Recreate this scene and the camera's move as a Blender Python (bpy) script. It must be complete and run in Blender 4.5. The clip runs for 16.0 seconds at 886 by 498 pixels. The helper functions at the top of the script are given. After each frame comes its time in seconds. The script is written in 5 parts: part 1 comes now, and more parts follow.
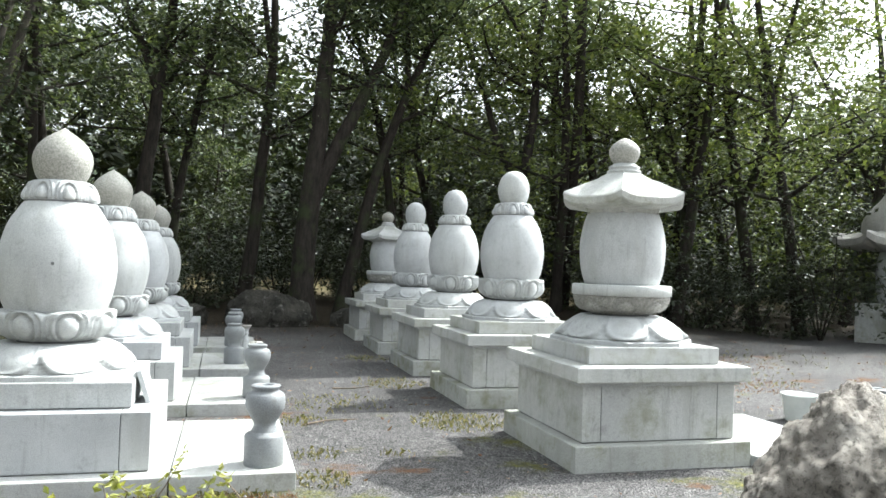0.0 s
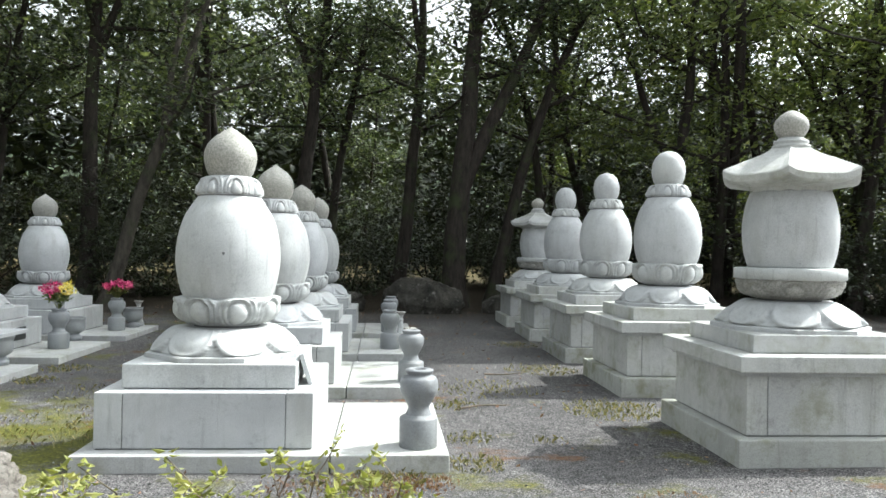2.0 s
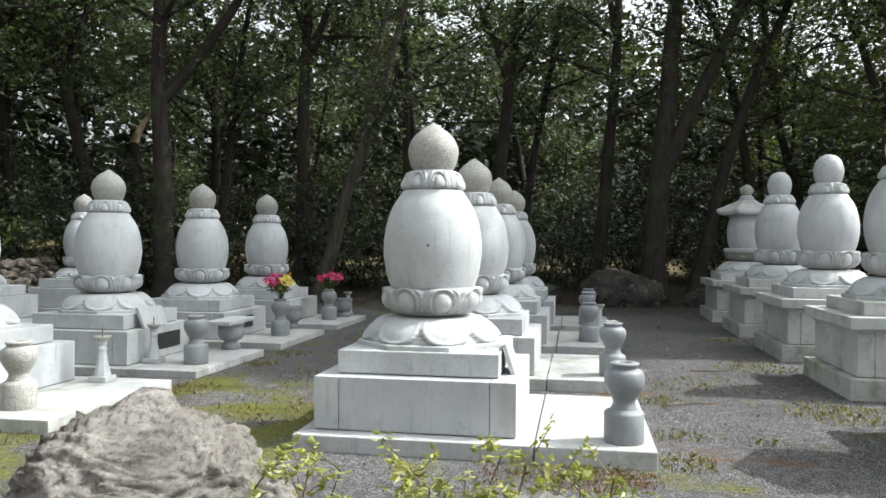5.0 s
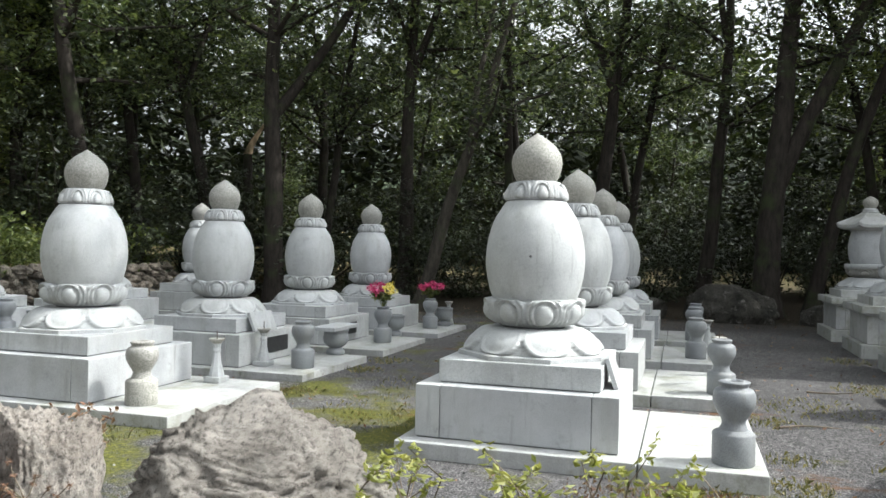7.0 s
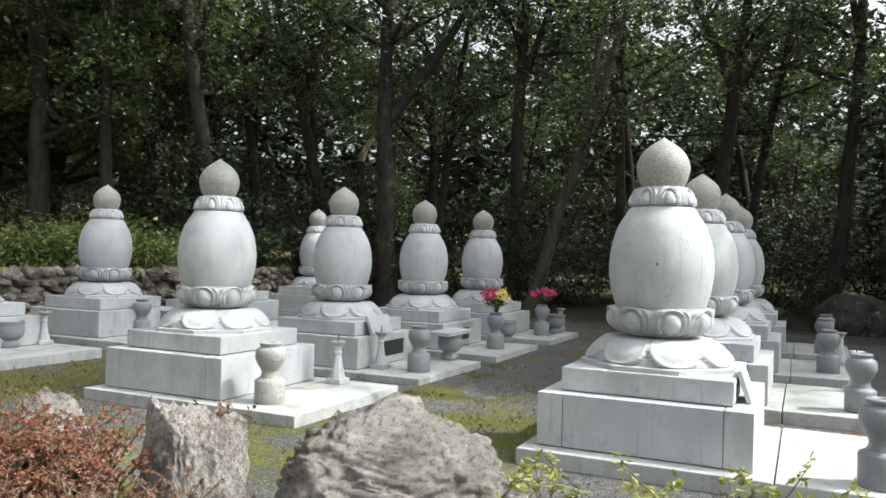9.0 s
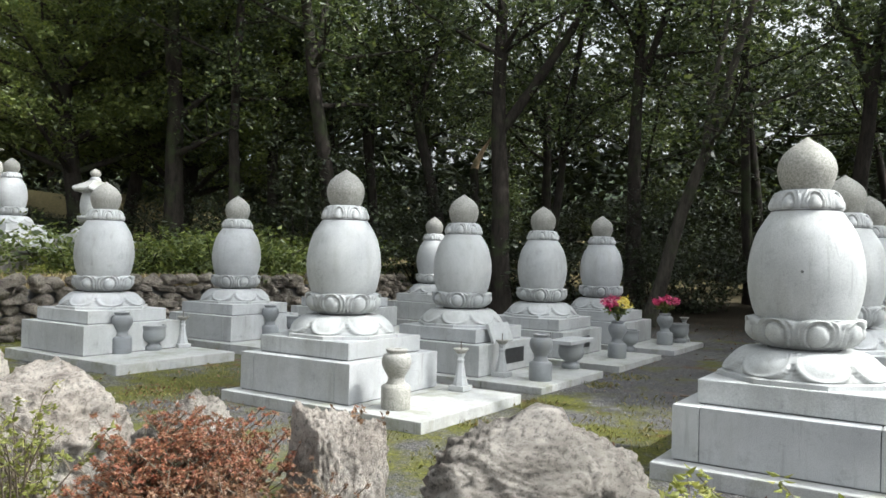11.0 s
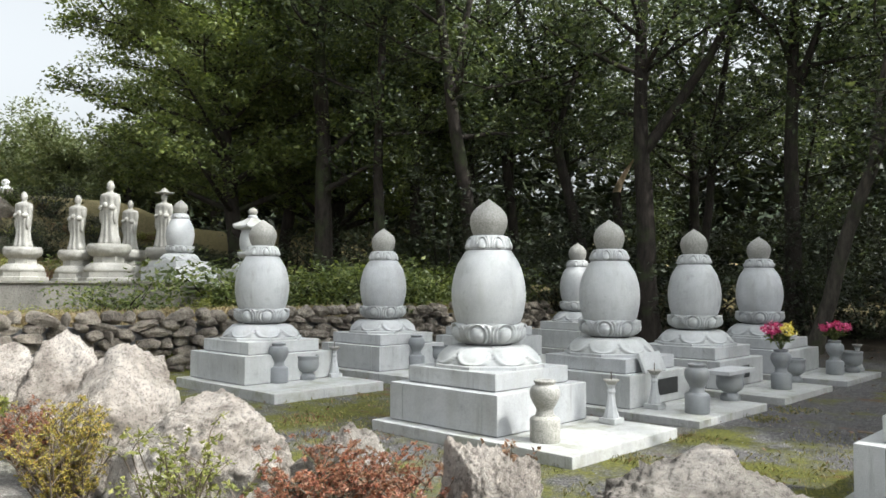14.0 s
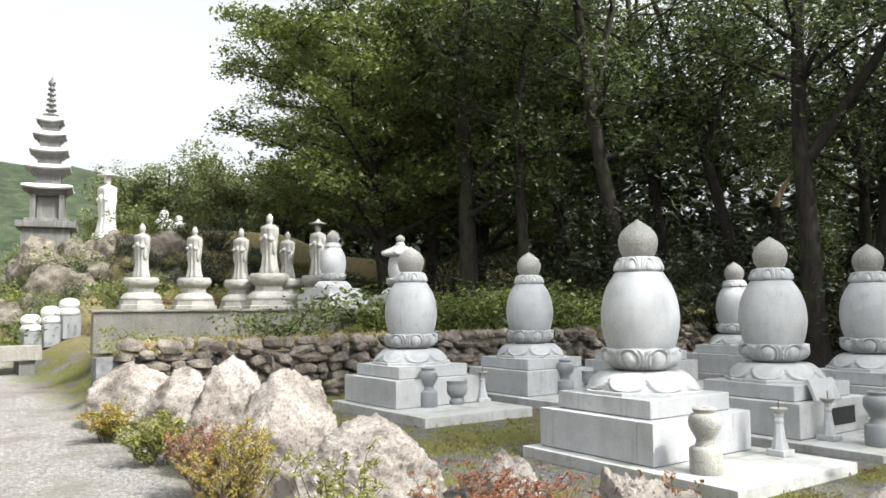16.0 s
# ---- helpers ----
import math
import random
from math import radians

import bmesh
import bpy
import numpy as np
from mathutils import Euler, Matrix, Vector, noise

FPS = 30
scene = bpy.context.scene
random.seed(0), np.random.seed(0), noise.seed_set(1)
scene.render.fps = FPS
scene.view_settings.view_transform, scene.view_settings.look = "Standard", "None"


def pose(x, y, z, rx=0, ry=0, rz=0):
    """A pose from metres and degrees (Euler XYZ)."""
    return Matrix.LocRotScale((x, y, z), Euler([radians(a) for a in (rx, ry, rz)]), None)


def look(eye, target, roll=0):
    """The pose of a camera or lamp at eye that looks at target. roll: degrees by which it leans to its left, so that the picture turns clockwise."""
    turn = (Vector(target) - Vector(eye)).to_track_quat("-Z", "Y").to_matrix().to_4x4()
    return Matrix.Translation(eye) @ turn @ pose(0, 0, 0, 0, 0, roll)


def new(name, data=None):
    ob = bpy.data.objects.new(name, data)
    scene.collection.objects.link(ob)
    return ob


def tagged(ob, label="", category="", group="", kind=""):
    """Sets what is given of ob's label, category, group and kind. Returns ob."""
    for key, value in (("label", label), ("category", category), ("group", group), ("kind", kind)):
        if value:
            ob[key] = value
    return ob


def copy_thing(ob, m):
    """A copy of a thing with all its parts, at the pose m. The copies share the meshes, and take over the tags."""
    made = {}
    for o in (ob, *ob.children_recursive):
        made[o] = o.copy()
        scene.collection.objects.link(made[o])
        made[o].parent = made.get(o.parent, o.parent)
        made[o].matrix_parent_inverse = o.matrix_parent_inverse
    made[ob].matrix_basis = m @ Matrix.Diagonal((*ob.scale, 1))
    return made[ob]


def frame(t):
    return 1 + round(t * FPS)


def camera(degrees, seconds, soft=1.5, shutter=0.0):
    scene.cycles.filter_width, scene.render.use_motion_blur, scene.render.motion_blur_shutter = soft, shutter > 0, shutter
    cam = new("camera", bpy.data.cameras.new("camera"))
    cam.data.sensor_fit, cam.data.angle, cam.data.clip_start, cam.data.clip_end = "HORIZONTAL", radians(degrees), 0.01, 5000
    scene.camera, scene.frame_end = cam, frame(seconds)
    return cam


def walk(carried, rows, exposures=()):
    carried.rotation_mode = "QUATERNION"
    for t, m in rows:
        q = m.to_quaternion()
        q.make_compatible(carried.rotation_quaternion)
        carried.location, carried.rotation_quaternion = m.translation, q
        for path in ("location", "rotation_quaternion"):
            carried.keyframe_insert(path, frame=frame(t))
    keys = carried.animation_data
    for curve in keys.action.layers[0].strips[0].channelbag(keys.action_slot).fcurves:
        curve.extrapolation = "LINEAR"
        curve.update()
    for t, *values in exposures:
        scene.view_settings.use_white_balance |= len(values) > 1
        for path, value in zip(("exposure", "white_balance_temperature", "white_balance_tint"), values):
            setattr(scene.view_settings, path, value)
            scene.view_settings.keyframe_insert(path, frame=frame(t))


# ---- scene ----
cam = camera(60.05, 16.0, soft=1.6)
PATH = [
    (0, (0.000, 0.000, 1.549), (0.537, 1.926, 1.600), 1.80),
    (0.5, (0.025, 0.005, 1.552), (0.437, 1.961, 1.596), 1.89),
    (1, (0.029, 0.009, 1.547), (0.350, 1.983, 1.584), 1.43),
    (1.5, (0.031, 0.009, 1.541), (0.264, 1.995, 1.563), 1.23),
    (2, (0.022, 0.027, 1.535), (0.174, 2.021, 1.544), 0.98),
    (2.5, (0.019, 0.045, 1.525), (0.083, 2.044, 1.527), 0.44),
    (3, (0.003, 0.067, 1.518), (-0.015, 2.067, 1.500), 0.63),
    (3.5, (-0.005, 0.069, 1.517), (-0.098, 2.066, 1.486), 0.61),
    (4, (-0.013, 0.061, 1.520), (-0.191, 2.053, 1.492), 0.65),
    (4.5, (-0.032, 0.062, 1.515), (-0.299, 2.044, 1.494), 0.44),
    (7, (-0.048, 0.039, 1.517), (-0.650, 1.947, 1.526), 1.14),
    (7.5, (-0.092, 0.022, 1.521), (-0.753, 1.909, 1.535), 1.18),
    (8, (-0.127, 0.015, 1.526), (-0.851, 1.880, 1.542), 1.21),
    (8.5, (-0.154, 0.002, 1.521), (-0.942, 1.840, 1.538), 1.27),
    (9, (-0.178, -0.006, 1.521), (-1.033, 1.802, 1.538), 1.52),
    (9.5, (-0.216, -0.015, 1.519), (-1.137, 1.760, 1.538), 1.38),
    (12, (-0.362, -0.069, 1.529), (-1.550, 1.539, 1.566), 1.39),
    (12.5, (-0.384, -0.083, 1.535), (-1.600, 1.504, 1.580), 1.22),
    (13, (-0.373, -0.055, 1.548), (-1.632, 1.497, 1.605), 0.99),
    (13.5, (-0.365, -0.039, 1.547), (-1.691, 1.457, 1.617), 0.41),
    (14, (-0.374, -0.014, 1.549), (-1.763, 1.422, 1.642), 0.24),
    (14.5, (-0.374, -0.015, 1.558), (-1.822, 1.359, 1.675), 0.10),
    (15, (-0.373, -0.027, 1.561), (-1.885, 1.274, 1.695), -0.15),
    (15.5, (-0.380, -0.033, 1.562), (-1.947, 1.200, 1.712), -0.22),
    (16, (-0.410, -0.010, 1.559), (-2.039, 1.140, 1.714), -0.49),
]
walk(cam, [(t, look(eye, target, roll)) for t, eye, target, roll in PATH], [(0, 0.98, 6100, 4), (1.5, 0.8, 6100, 4), (3.5, 0.56, 6100, 5), (8, 0.36, 6150, 6), (12.5, 0.32, 6150, 6), (14.5, 0.36, 6250, 7), (16, 0.54, 6300, 9)])

# ---- light ----
world = bpy.data.worlds.new("world")
scene.world = world
world.use_nodes = True
wn = world.node_tree
sky = wn.nodes.new("ShaderNodeTexSky")
sky.sky_type = 'NISHITA'
sky.sun_disc = False
SUN_EL, SUN_AZ = radians(49.0), radians(71.0)
sky.sun_elevation, sky.sun_rotation = SUN_EL, SUN_AZ
sky.air_density, sky.dust_density, sky.ozone_density = 1.0, 7.0, 1.0
wn.nodes["Background"].inputs[1].default_value = 0.15
haze = wn.nodes.new("ShaderNodeHueSaturation")      # a bright, milky spring sky
haze.inputs["Saturation"].default_value, haze.inputs["Value"].default_value = 0.09, 1.7
wn.links.new(sky.outputs[0], haze.inputs["Color"])
wn.links.new(haze.outputs[0], wn.nodes["Background"].inputs[0])
sun = new("sun", bpy.data.lights.new("sun", 'SUN'))
sun.data.energy, sun.data.angle, sun.data.color = 4.4, radians(0.5), (1.0, 0.95, 0.88)
toward = Vector((math.sin(SUN_AZ) * math.cos(SUN_EL), math.cos(SUN_AZ) * math.cos(SUN_EL), math.sin(SUN_EL)))
sun.matrix_world = look(toward * 60, (0, 0, 0))


# ---- materials ----
class Mat:
    """A node material with short helpers."""

    def __init__(self, name):
        self.m = bpy.data.materials.new(name)
        self.m.use_nodes = True
        self.t = self.m.node_tree
        self.bsdf = self.t.nodes["Principled BSDF"]
        self.co = self.t.nodes.new("ShaderNodeTexCoord").outputs["Object"]

    def put(self, sock, v):
        if isinstance(v, bpy.types.NodeSocket):
            self.t.links.new(v, sock)
        elif isinstance(v, tuple) and len(v) == 3 and sock.type == 'RGBA':
            sock.default_value = (*v, 1)
        else:
            sock.default_value = v

    def world(self):
        return self.t.nodes.new("ShaderNodeNewGeometry").outputs["Position"]

    def scaled(self, v, s):
        n = self.t.nodes.new("ShaderNodeMapping")
        self.put(n.inputs[0], v)
        n.inputs["Scale"].default_value = s
        return n.outputs[0]

    def noise(self, scale, detail=4.0, rough=0.55, co=None):
        n = self.t.nodes.new("ShaderNodeTexNoise")
        self.put(n.inputs["Vector"], co or self.co)
        n.inputs["Scale"].default_value, n.inputs["Detail"].default_value, n.inputs["Roughness"].default_value = scale, detail, rough
        return n.outputs["Fac"]

    def voronoi(self, scale, co=None, out="Distance"):
        n = self.t.nodes.new("ShaderNodeTexVoronoi")
        self.put(n.inputs["Vector"], co or self.co)
        n.inputs["Scale"].default_value = scale
        return n.outputs[out]

    def ramp(self, v, *stops):
        n = self.t.nodes.new("ShaderNodeValToRGB")
        self.put(n.inputs[0], v)
        e = n.color_ramp.elements
        while len(e) < len(stops):
            e.new(0.5)
        for el, (p, c) in zip(e, stops):
            el.position = p
            el.color = (*c, 1) if isinstance(c, tuple) else (c, c, c, 1)
        return n.outputs[0]

    def mix(self, f, a, b, mode='MIX'):
        n = self.t.nodes.new("ShaderNodeMix")
        n.data_type, n.blend_type = 'RGBA', mode
        self.put(n.inputs[0], f)
        self.put(n.inputs[6], a)
        self.put(n.inputs[7], b)
        return n.outputs[2]

    def random(self, island=False):
        if island:
            return self.t.nodes.new("ShaderNodeNewGeometry").outputs["Random Per Island"]
        return self.t.nodes.new("ShaderNodeObjectInfo").outputs["Random"]

    def bump(self, h, strength=0.3, dist=0.01):
        n = self.t.nodes.new("ShaderNodeBump")
        n.inputs["Strength"].default_value, n.inputs["Distance"].default_value = strength, dist
        self.put(n.inputs["Height"], h)
        self.t.links.new(n.outputs[0], self.bsdf.inputs["Normal"])

    def done(self, colour, rough=0.7, spec=0.4):
        self.put(self.bsdf.inputs["Base Color"], colour)
        self.put(self.bsdf.inputs["Roughness"], rough)
        self.bsdf.inputs["Specular IOR Level"].default_value = spec
        return self.m


def granite(name, light, dark, grain=160.0, stain=0.5, moss=0.0, rough=0.62):
    m = Mat(name)
    w = m.world()
    speck = m.ramp(m.noise(grain, 2.0, 0.7, w), (0.36, dark), (0.6, light))
    cloud = m.ramp(m.noise(1.7, 5.0, 0.62, w), (0.33, 0.72), (0.62, 1.0))
    c = m.mix(stain, speck, m.mix(1.0, speck, cloud, 'MULTIPLY'))
    streak = m.ramp(m.noise(2.6, 5.0, 0.6, m.scaled(w, (2.2, 2.2, 0.35))), (0.49, 0.0), (0.7, 1.0))
    tone = m.mix(m.random(), (0.93, 0.93, 0.95), (1.0, 1.0, 0.985))
    c = m.mix(1.0, c, tone, 'MULTIPLY')
    c = m.mix(m.mix(1.0, streak, (stain * 0.5,) * 3, 'MULTIPLY'), c, (0.27, 0.265, 0.235))
    if moss:
        patch = m.ramp(m.noise(3.4, 6.0, 0.68, w), (0.48, 0.0), (0.66, moss))
        c = m.mix(patch, c, (0.19, 0.195, 0.125))
    grime = m.ramp(m.noise(7.0, 8.0, 0.78, w), (0.55, 0.0), (0.7, 0.55 * stain))
    c = m.mix(grime, c, (0.13, 0.13, 0.115))
    drip = m.ramp(m.noise(5.0, 6.0, 0.7, m.scaled(w, (3.0, 3.0, 0.22))), (0.57, 0.0), (0.68, 0.45 * stain))
    c = m.mix(drip, c, (0.16, 0.158, 0.14))
    lichen = m.ramp(m.noise(21.0, 5.0, 0.8, w), (0.63, 0.0), (0.7, 0.5 * stain))
    c = m.mix(lichen, c, (0.09, 0.088, 0.075))
    m.bump(m.noise(grain * 0.8, 3.0, 0.6, w), 0.25, 0.004)
    return m.done(c, rough, 0.35)


STONE = granite("pale_granite", (0.55, 0.56, 0.555), (0.39, 0.4, 0.405), stain=0.75)
STONE_MOSSY = granite("weathered_granite", (0.56, 0.565, 0.55), (0.41, 0.415, 0.41), moss=0.65, stain=0.85)
STONE_PLINTH = granite("mossy_plinth_granite", (0.5, 0.51, 0.48), (0.36, 0.365, 0.345), moss=0.95, stain=1.0)
STONE_AGED = granite("aged_granite", (0.44, 0.43, 0.395), (0.23, 0.222, 0.198), grain=70, stain=1.0)
STONE_GREY = granite("grey_granite", (0.28, 0.292, 0.3), (0.17, 0.178, 0.188), rough=0.5, stain=0.6)
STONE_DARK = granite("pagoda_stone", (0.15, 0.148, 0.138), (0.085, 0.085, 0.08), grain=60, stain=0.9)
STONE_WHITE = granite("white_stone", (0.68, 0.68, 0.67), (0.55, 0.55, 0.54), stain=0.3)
CONCRETE = granite("old_concrete", (0.27, 0.255, 0.22), (0.15, 0.143, 0.125), grain=40, stain=1.0)

m = Mat("shadow_joint")
JOINT = m.done(m.ramp(m.noise(9.0), (0.3, 0.1), (0.7, 0.22)), 0.9, 0.2)


def rocky(name, a, b, c, scale=1.0):
    m = Mat(name)
    w = m.world()
    base = m.ramp(m.noise(2.4 * scale, 8.0, 0.66, w), (0.32, a), (0.5, b), (0.68, c))
    pits = m.mix(1.0, m.ramp(m.noise(42.0 * scale, 4.0, 0.75, w), (0.36, 0.42), (0.5, 1.0)), m.ramp(m.noise(12.0 * scale, 6.0, 0.75, w), (0.34, 0.55), (0.5, 1.0)), 'MULTIPLY')
    lichen = m.ramp(m.noise(6.5 * scale, 6.0, 0.7, w), (0.58, 0.0), (0.68, 0.55))
    col = m.mix(lichen, m.mix(1.0, base, pits, 'MULTIPLY'), (0.36, 0.34, 0.31))
    m.bump(m.noise(13.0 * scale, 12.0, 0.82, w), 1.0, 0.07)
    return m.done(col, 0.92, 0.2)


ROCK = rocky("weathered_rock", (0.2, 0.18, 0.158), (0.43, 0.392, 0.35), (0.64, 0.595, 0.54))
ROCK_PINK = rocky("pinkish_rock", (0.24, 0.205, 0.175), (0.52, 0.465, 0.41), (0.72, 0.67, 0.61))
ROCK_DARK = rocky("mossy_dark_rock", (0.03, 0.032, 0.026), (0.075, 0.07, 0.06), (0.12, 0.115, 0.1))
ROCK_WALL = rocky("wall_rock", (0.1, 0.088, 0.073), (0.24, 0.21, 0.175), (0.42, 0.375, 0.31))
ROCK_BANK = rocky("bank_rock", (0.08, 0.068, 0.052), (0.2, 0.175, 0.14), (0.36, 0.325, 0.27))

# ground: dark gravel with moss, dry grass and rusty litter; paler gravel on the path
m = Mat("gravel_ground")
w = m.world()
stones = m.voronoi(46.0, w)
grit = m.ramp(m.noise(75.0, 3.0, 0.7, w), (0.36, (0.02, 0.019, 0.02)), (0.5, (0.072, 0.069, 0.069)), (0.62, (0.25, 0.24, 0.236)))
big = m.ramp(m.noise(0.5, 5.0, 0.6, w), (0.35, 0.72), (0.65, 1.12))
gravel = m.mix(1.0, m.mix(1.0, grit, big, 'MULTIPLY'), m.ramp(m.noise(11.0, 5.0, 0.75, w), (0.36, 0.6), (0.62, 1.25)), 'MULTIPLY')
sep = m.t.nodes.new("ShaderNodeSeparateXYZ")
m.put(sep.inputs[0], w)
lawn = m.t.nodes.new("ShaderNodeMapRange")      # the strips between the rows are mossier
m.put(lawn.inputs[0], sep.outputs[0])
lawn.inputs[1].default_value, lawn.inputs[2].default_value, lawn.inputs[3].default_value, lawn.inputs[4].default_value = -1.6, -2.4, 0.0, 0.115
back = m.t.nodes.new("ShaderNodeMapRange")      # bare asphalt shows further back
m.put(back.inputs[0], sep.outputs[1])
back.inputs[1].default_value, back.inputs[2].default_value, back.inputs[3].default_value, back.inputs[4].default_value = 6.5, 9.5, 0.0, -0.1
lift = m.t.nodes.new("ShaderNodeMath")
lift.operation = 'ADD'
m.put(lift.inputs[0], lawn.outputs[0])
m.put(lift.inputs[1], back.outputs[0])
patchy = m.t.nodes.new("ShaderNodeMath")
patchy.operation = 'ADD'
m.put(patchy.inputs[0], m.noise(1.1, 8.0, 0.7, w))
m.put(patchy.inputs[1], lift.outputs[0])
moss_c = m.ramp(m.noise(30.0, 4.0, 0.7, w), (0.3, (0.026, 0.033, 0.007)), (0.5, (0.085, 0.09, 0.014)), (0.7, (0.22, 0.2, 0.035)))
rust_c = m.ramp(m.noise(38.0, 4.0, 0.7, w), (0.3, (0.035, 0.02, 0.011)), (0.6, (0.15, 0.07, 0.028)))
c = m.mix(m.ramp(patchy.outputs[0], (0.54, 0.0), (0.66, 0.92)), gravel, moss_c)
rusty = m.ramp(m.noise(0.75, 6.0, 0.68, m.scaled(w, (1.0, 1.3, 1.0))), (0.59, 0.0), (0.66, 0.85))
c = m.mix(rusty, c, rust_c)
pathy = m.t.nodes.new("ShaderNodeMapRange")
m.put(pathy.inputs[0], sep.outputs[1])
pathy.inputs[1].default_value, pathy.inputs[2].default_value = 2.7, 1.9
pale = m.ramp(m.mix(0.5, m.noise(55.0, 4.0, 0.75, w), m.noise(16.0, 6.0, 0.8, w)), (0.38, (0.05, 0.047, 0.043)), (0.5, (0.2, 0.19, 0.178)), (0.6, (0.42, 0.4, 0.375)))
c = m.mix(pathy.outputs[0], c, m.mix(m.ramp(m.noise(1.3, 5.0, 0.6, w), (0.46, 0.0), (0.66, 0.7)), pale, (0.13, 0.12, 0.095)))
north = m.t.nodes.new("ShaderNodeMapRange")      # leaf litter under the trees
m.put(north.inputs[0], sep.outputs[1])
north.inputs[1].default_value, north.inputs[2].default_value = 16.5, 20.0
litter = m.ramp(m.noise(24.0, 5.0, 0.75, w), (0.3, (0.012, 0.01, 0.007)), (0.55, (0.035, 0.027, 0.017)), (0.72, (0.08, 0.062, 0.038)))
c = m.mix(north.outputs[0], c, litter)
terr = m.t.nodes.new("ShaderNodeMapRange")
m.put(terr.inputs[0], sep.outputs[2])
terr.inputs[1].default_value, terr.inputs[2].default_value = 0.35, 0.75
dry = m.ramp(m.noise(14.0, 6.0, 0.75, w), (0.3, (0.05, 0.045, 0.02)), (0.5, (0.15, 0.125, 0.06)), (0.7, (0.28, 0.24, 0.14)))
c = m.mix(terr.outputs[0], c, dry)
m.bump(m.mix(0.5, stones, m.noise(120.0, 4.0, 0.75, w)), 0.7, 0.02)
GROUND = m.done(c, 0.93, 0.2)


def bark(name, a, b):
    m = Mat(name)
    w = m.world()
    c = m.ramp(m.noise(5.0, 8.0, 0.7, m.scaled(w, (2.0, 2.0, 0.5))), (0.3, a), (0.68, b))
    c = m.mix(m.ramp(m.noise(1.6, 5.0, 0.6, w), (0.52, 0.0), (0.66, 0.7)), c, (0.045, 0.06, 0.025))
    m.bump(m.noise(16.0, 8.0, 0.75, m.scaled(w, (2.0, 2.0, 0.4))), 0.8, 0.03)
    return m.done(c, 0.9, 0.2)


BARK = bark("grey_brown_bark", (0.012, 0.01, 0.009), (0.05, 0.042, 0.035))
BARK_GREY = bark("lichened_bark", (0.02, 0.018, 0.015), (0.09, 0.08, 0.065))
BARK_PALE = bark("pale_broken_wood", (0.3, 0.2, 0.12), (0.55, 0.42, 0.28))
TWIG = bark("shrub_twig", (0.1, 0.075, 0.055), (0.27, 0.22, 0.17))


def leafy(name, *cols, rough=0.45, glow=0.3, spec=0.5):
    m = Mat(name)
    r = m.random(island=True)
    c = m.ramp(r, *[(i / (len(cols) - 1), v) for i, v in enumerate(cols)])
    c = m.mix(1.0, c, m.ramp(m.noise(0.6, 3.0, 0.5, m.world()), (0.3, 0.7), (0.7, 1.2)), 'MULTIPLY')
    m.done(c, rough, spec)
    tr = m.t.nodes.new("ShaderNodeBsdfTranslucent")
    m.put(tr.inputs[0], m.mix(1.0, c, (1.2, 1.25, 0.65), 'MULTIPLY'))
    mx = m.t.nodes.new("ShaderNodeMixShader")
    mx.inputs[0].default_value = glow
    m.t.links.new(m.bsdf.outputs[0], mx.inputs[1])
    m.t.links.new(tr.outputs[0], mx.inputs[2])
    m.t.links.new(mx.outputs[0], m.t.nodes["Material Output"].inputs[0])
    return m.m


LEAF = leafy("evergreen_leaf", (0.022, 0.032, 0.018), (0.045, 0.063, 0.031), (0.08, 0.104, 0.048), (0.17, 0.195, 0.09), rough=0.34, glow=0.4)
# darker copy of the evergreen leaf, with the wood's inner shade in its colour
LEAF_SHADED = leafy("shaded_wood_leaf", (0.016, 0.022, 0.012), (0.03, 0.04, 0.018), (0.05, 0.062, 0.027), glow=0.2)
# brighter leaf copy, sunlight on the foliage put into its colour
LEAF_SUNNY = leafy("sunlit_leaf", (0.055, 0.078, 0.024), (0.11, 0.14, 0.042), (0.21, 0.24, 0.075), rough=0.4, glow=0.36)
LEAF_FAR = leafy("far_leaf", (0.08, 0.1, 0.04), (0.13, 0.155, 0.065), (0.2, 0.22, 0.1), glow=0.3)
LEAF_SPRING = leafy("spring_leaf", (0.14, 0.16, 0.035), (0.25, 0.265, 0.065), (0.34, 0.33, 0.12), glow=0.4)
LEAF_RED = leafy("red_shrub_leaf", (0.12, 0.04, 0.026), (0.27, 0.085, 0.048), (0.33, 0.16, 0.1), (0.22, 0.16, 0.1), (0.37, 0.12, 0.065), glow=0.3)
LEAF_RUST = leafy("rusty_shrub_leaf", (0.1, 0.055, 0.035), (0.2, 0.1, 0.06), (0.26, 0.17, 0.1), glow=0.25)
LEAF_GOLD = leafy("golden_shrub_leaf", (0.17, 0.155, 0.03), (0.31, 0.26, 0.05), (0.36, 0.23, 0.06), (0.27, 0.28, 0.07), glow=0.35)
GRASS = leafy("grass_blade", (0.06, 0.065, 0.02), (0.12, 0.12, 0.04), (0.22, 0.19, 0.08), (0.3, 0.26, 0.14), glow=0.3)
DRY_BLADE = leafy("dry_straw", (0.2, 0.15, 0.08), (0.33, 0.26, 0.15), (0.45, 0.37, 0.24), glow=0.25)
PETAL_PINK = leafy("pink_petal", (0.5, 0.02, 0.16), (0.65, 0.06, 0.25), (0.75, 0.2, 0.35), glow=0.3)
PETAL_YELLOW = leafy("yellow_petal", (0.75, 0.55, 0.05), (0.8, 0.68, 0.15), (0.85, 0.8, 0.4), glow=0.3)
m = Mat("white_plastic")
PLASTIC = m.done(m.ramp(m.noise(12.0), (0.3, (0.62, 0.66, 0.64)), (0.7, (0.74, 0.77, 0.75))), 0.4, 0.5)
m = Mat("hill_woods")
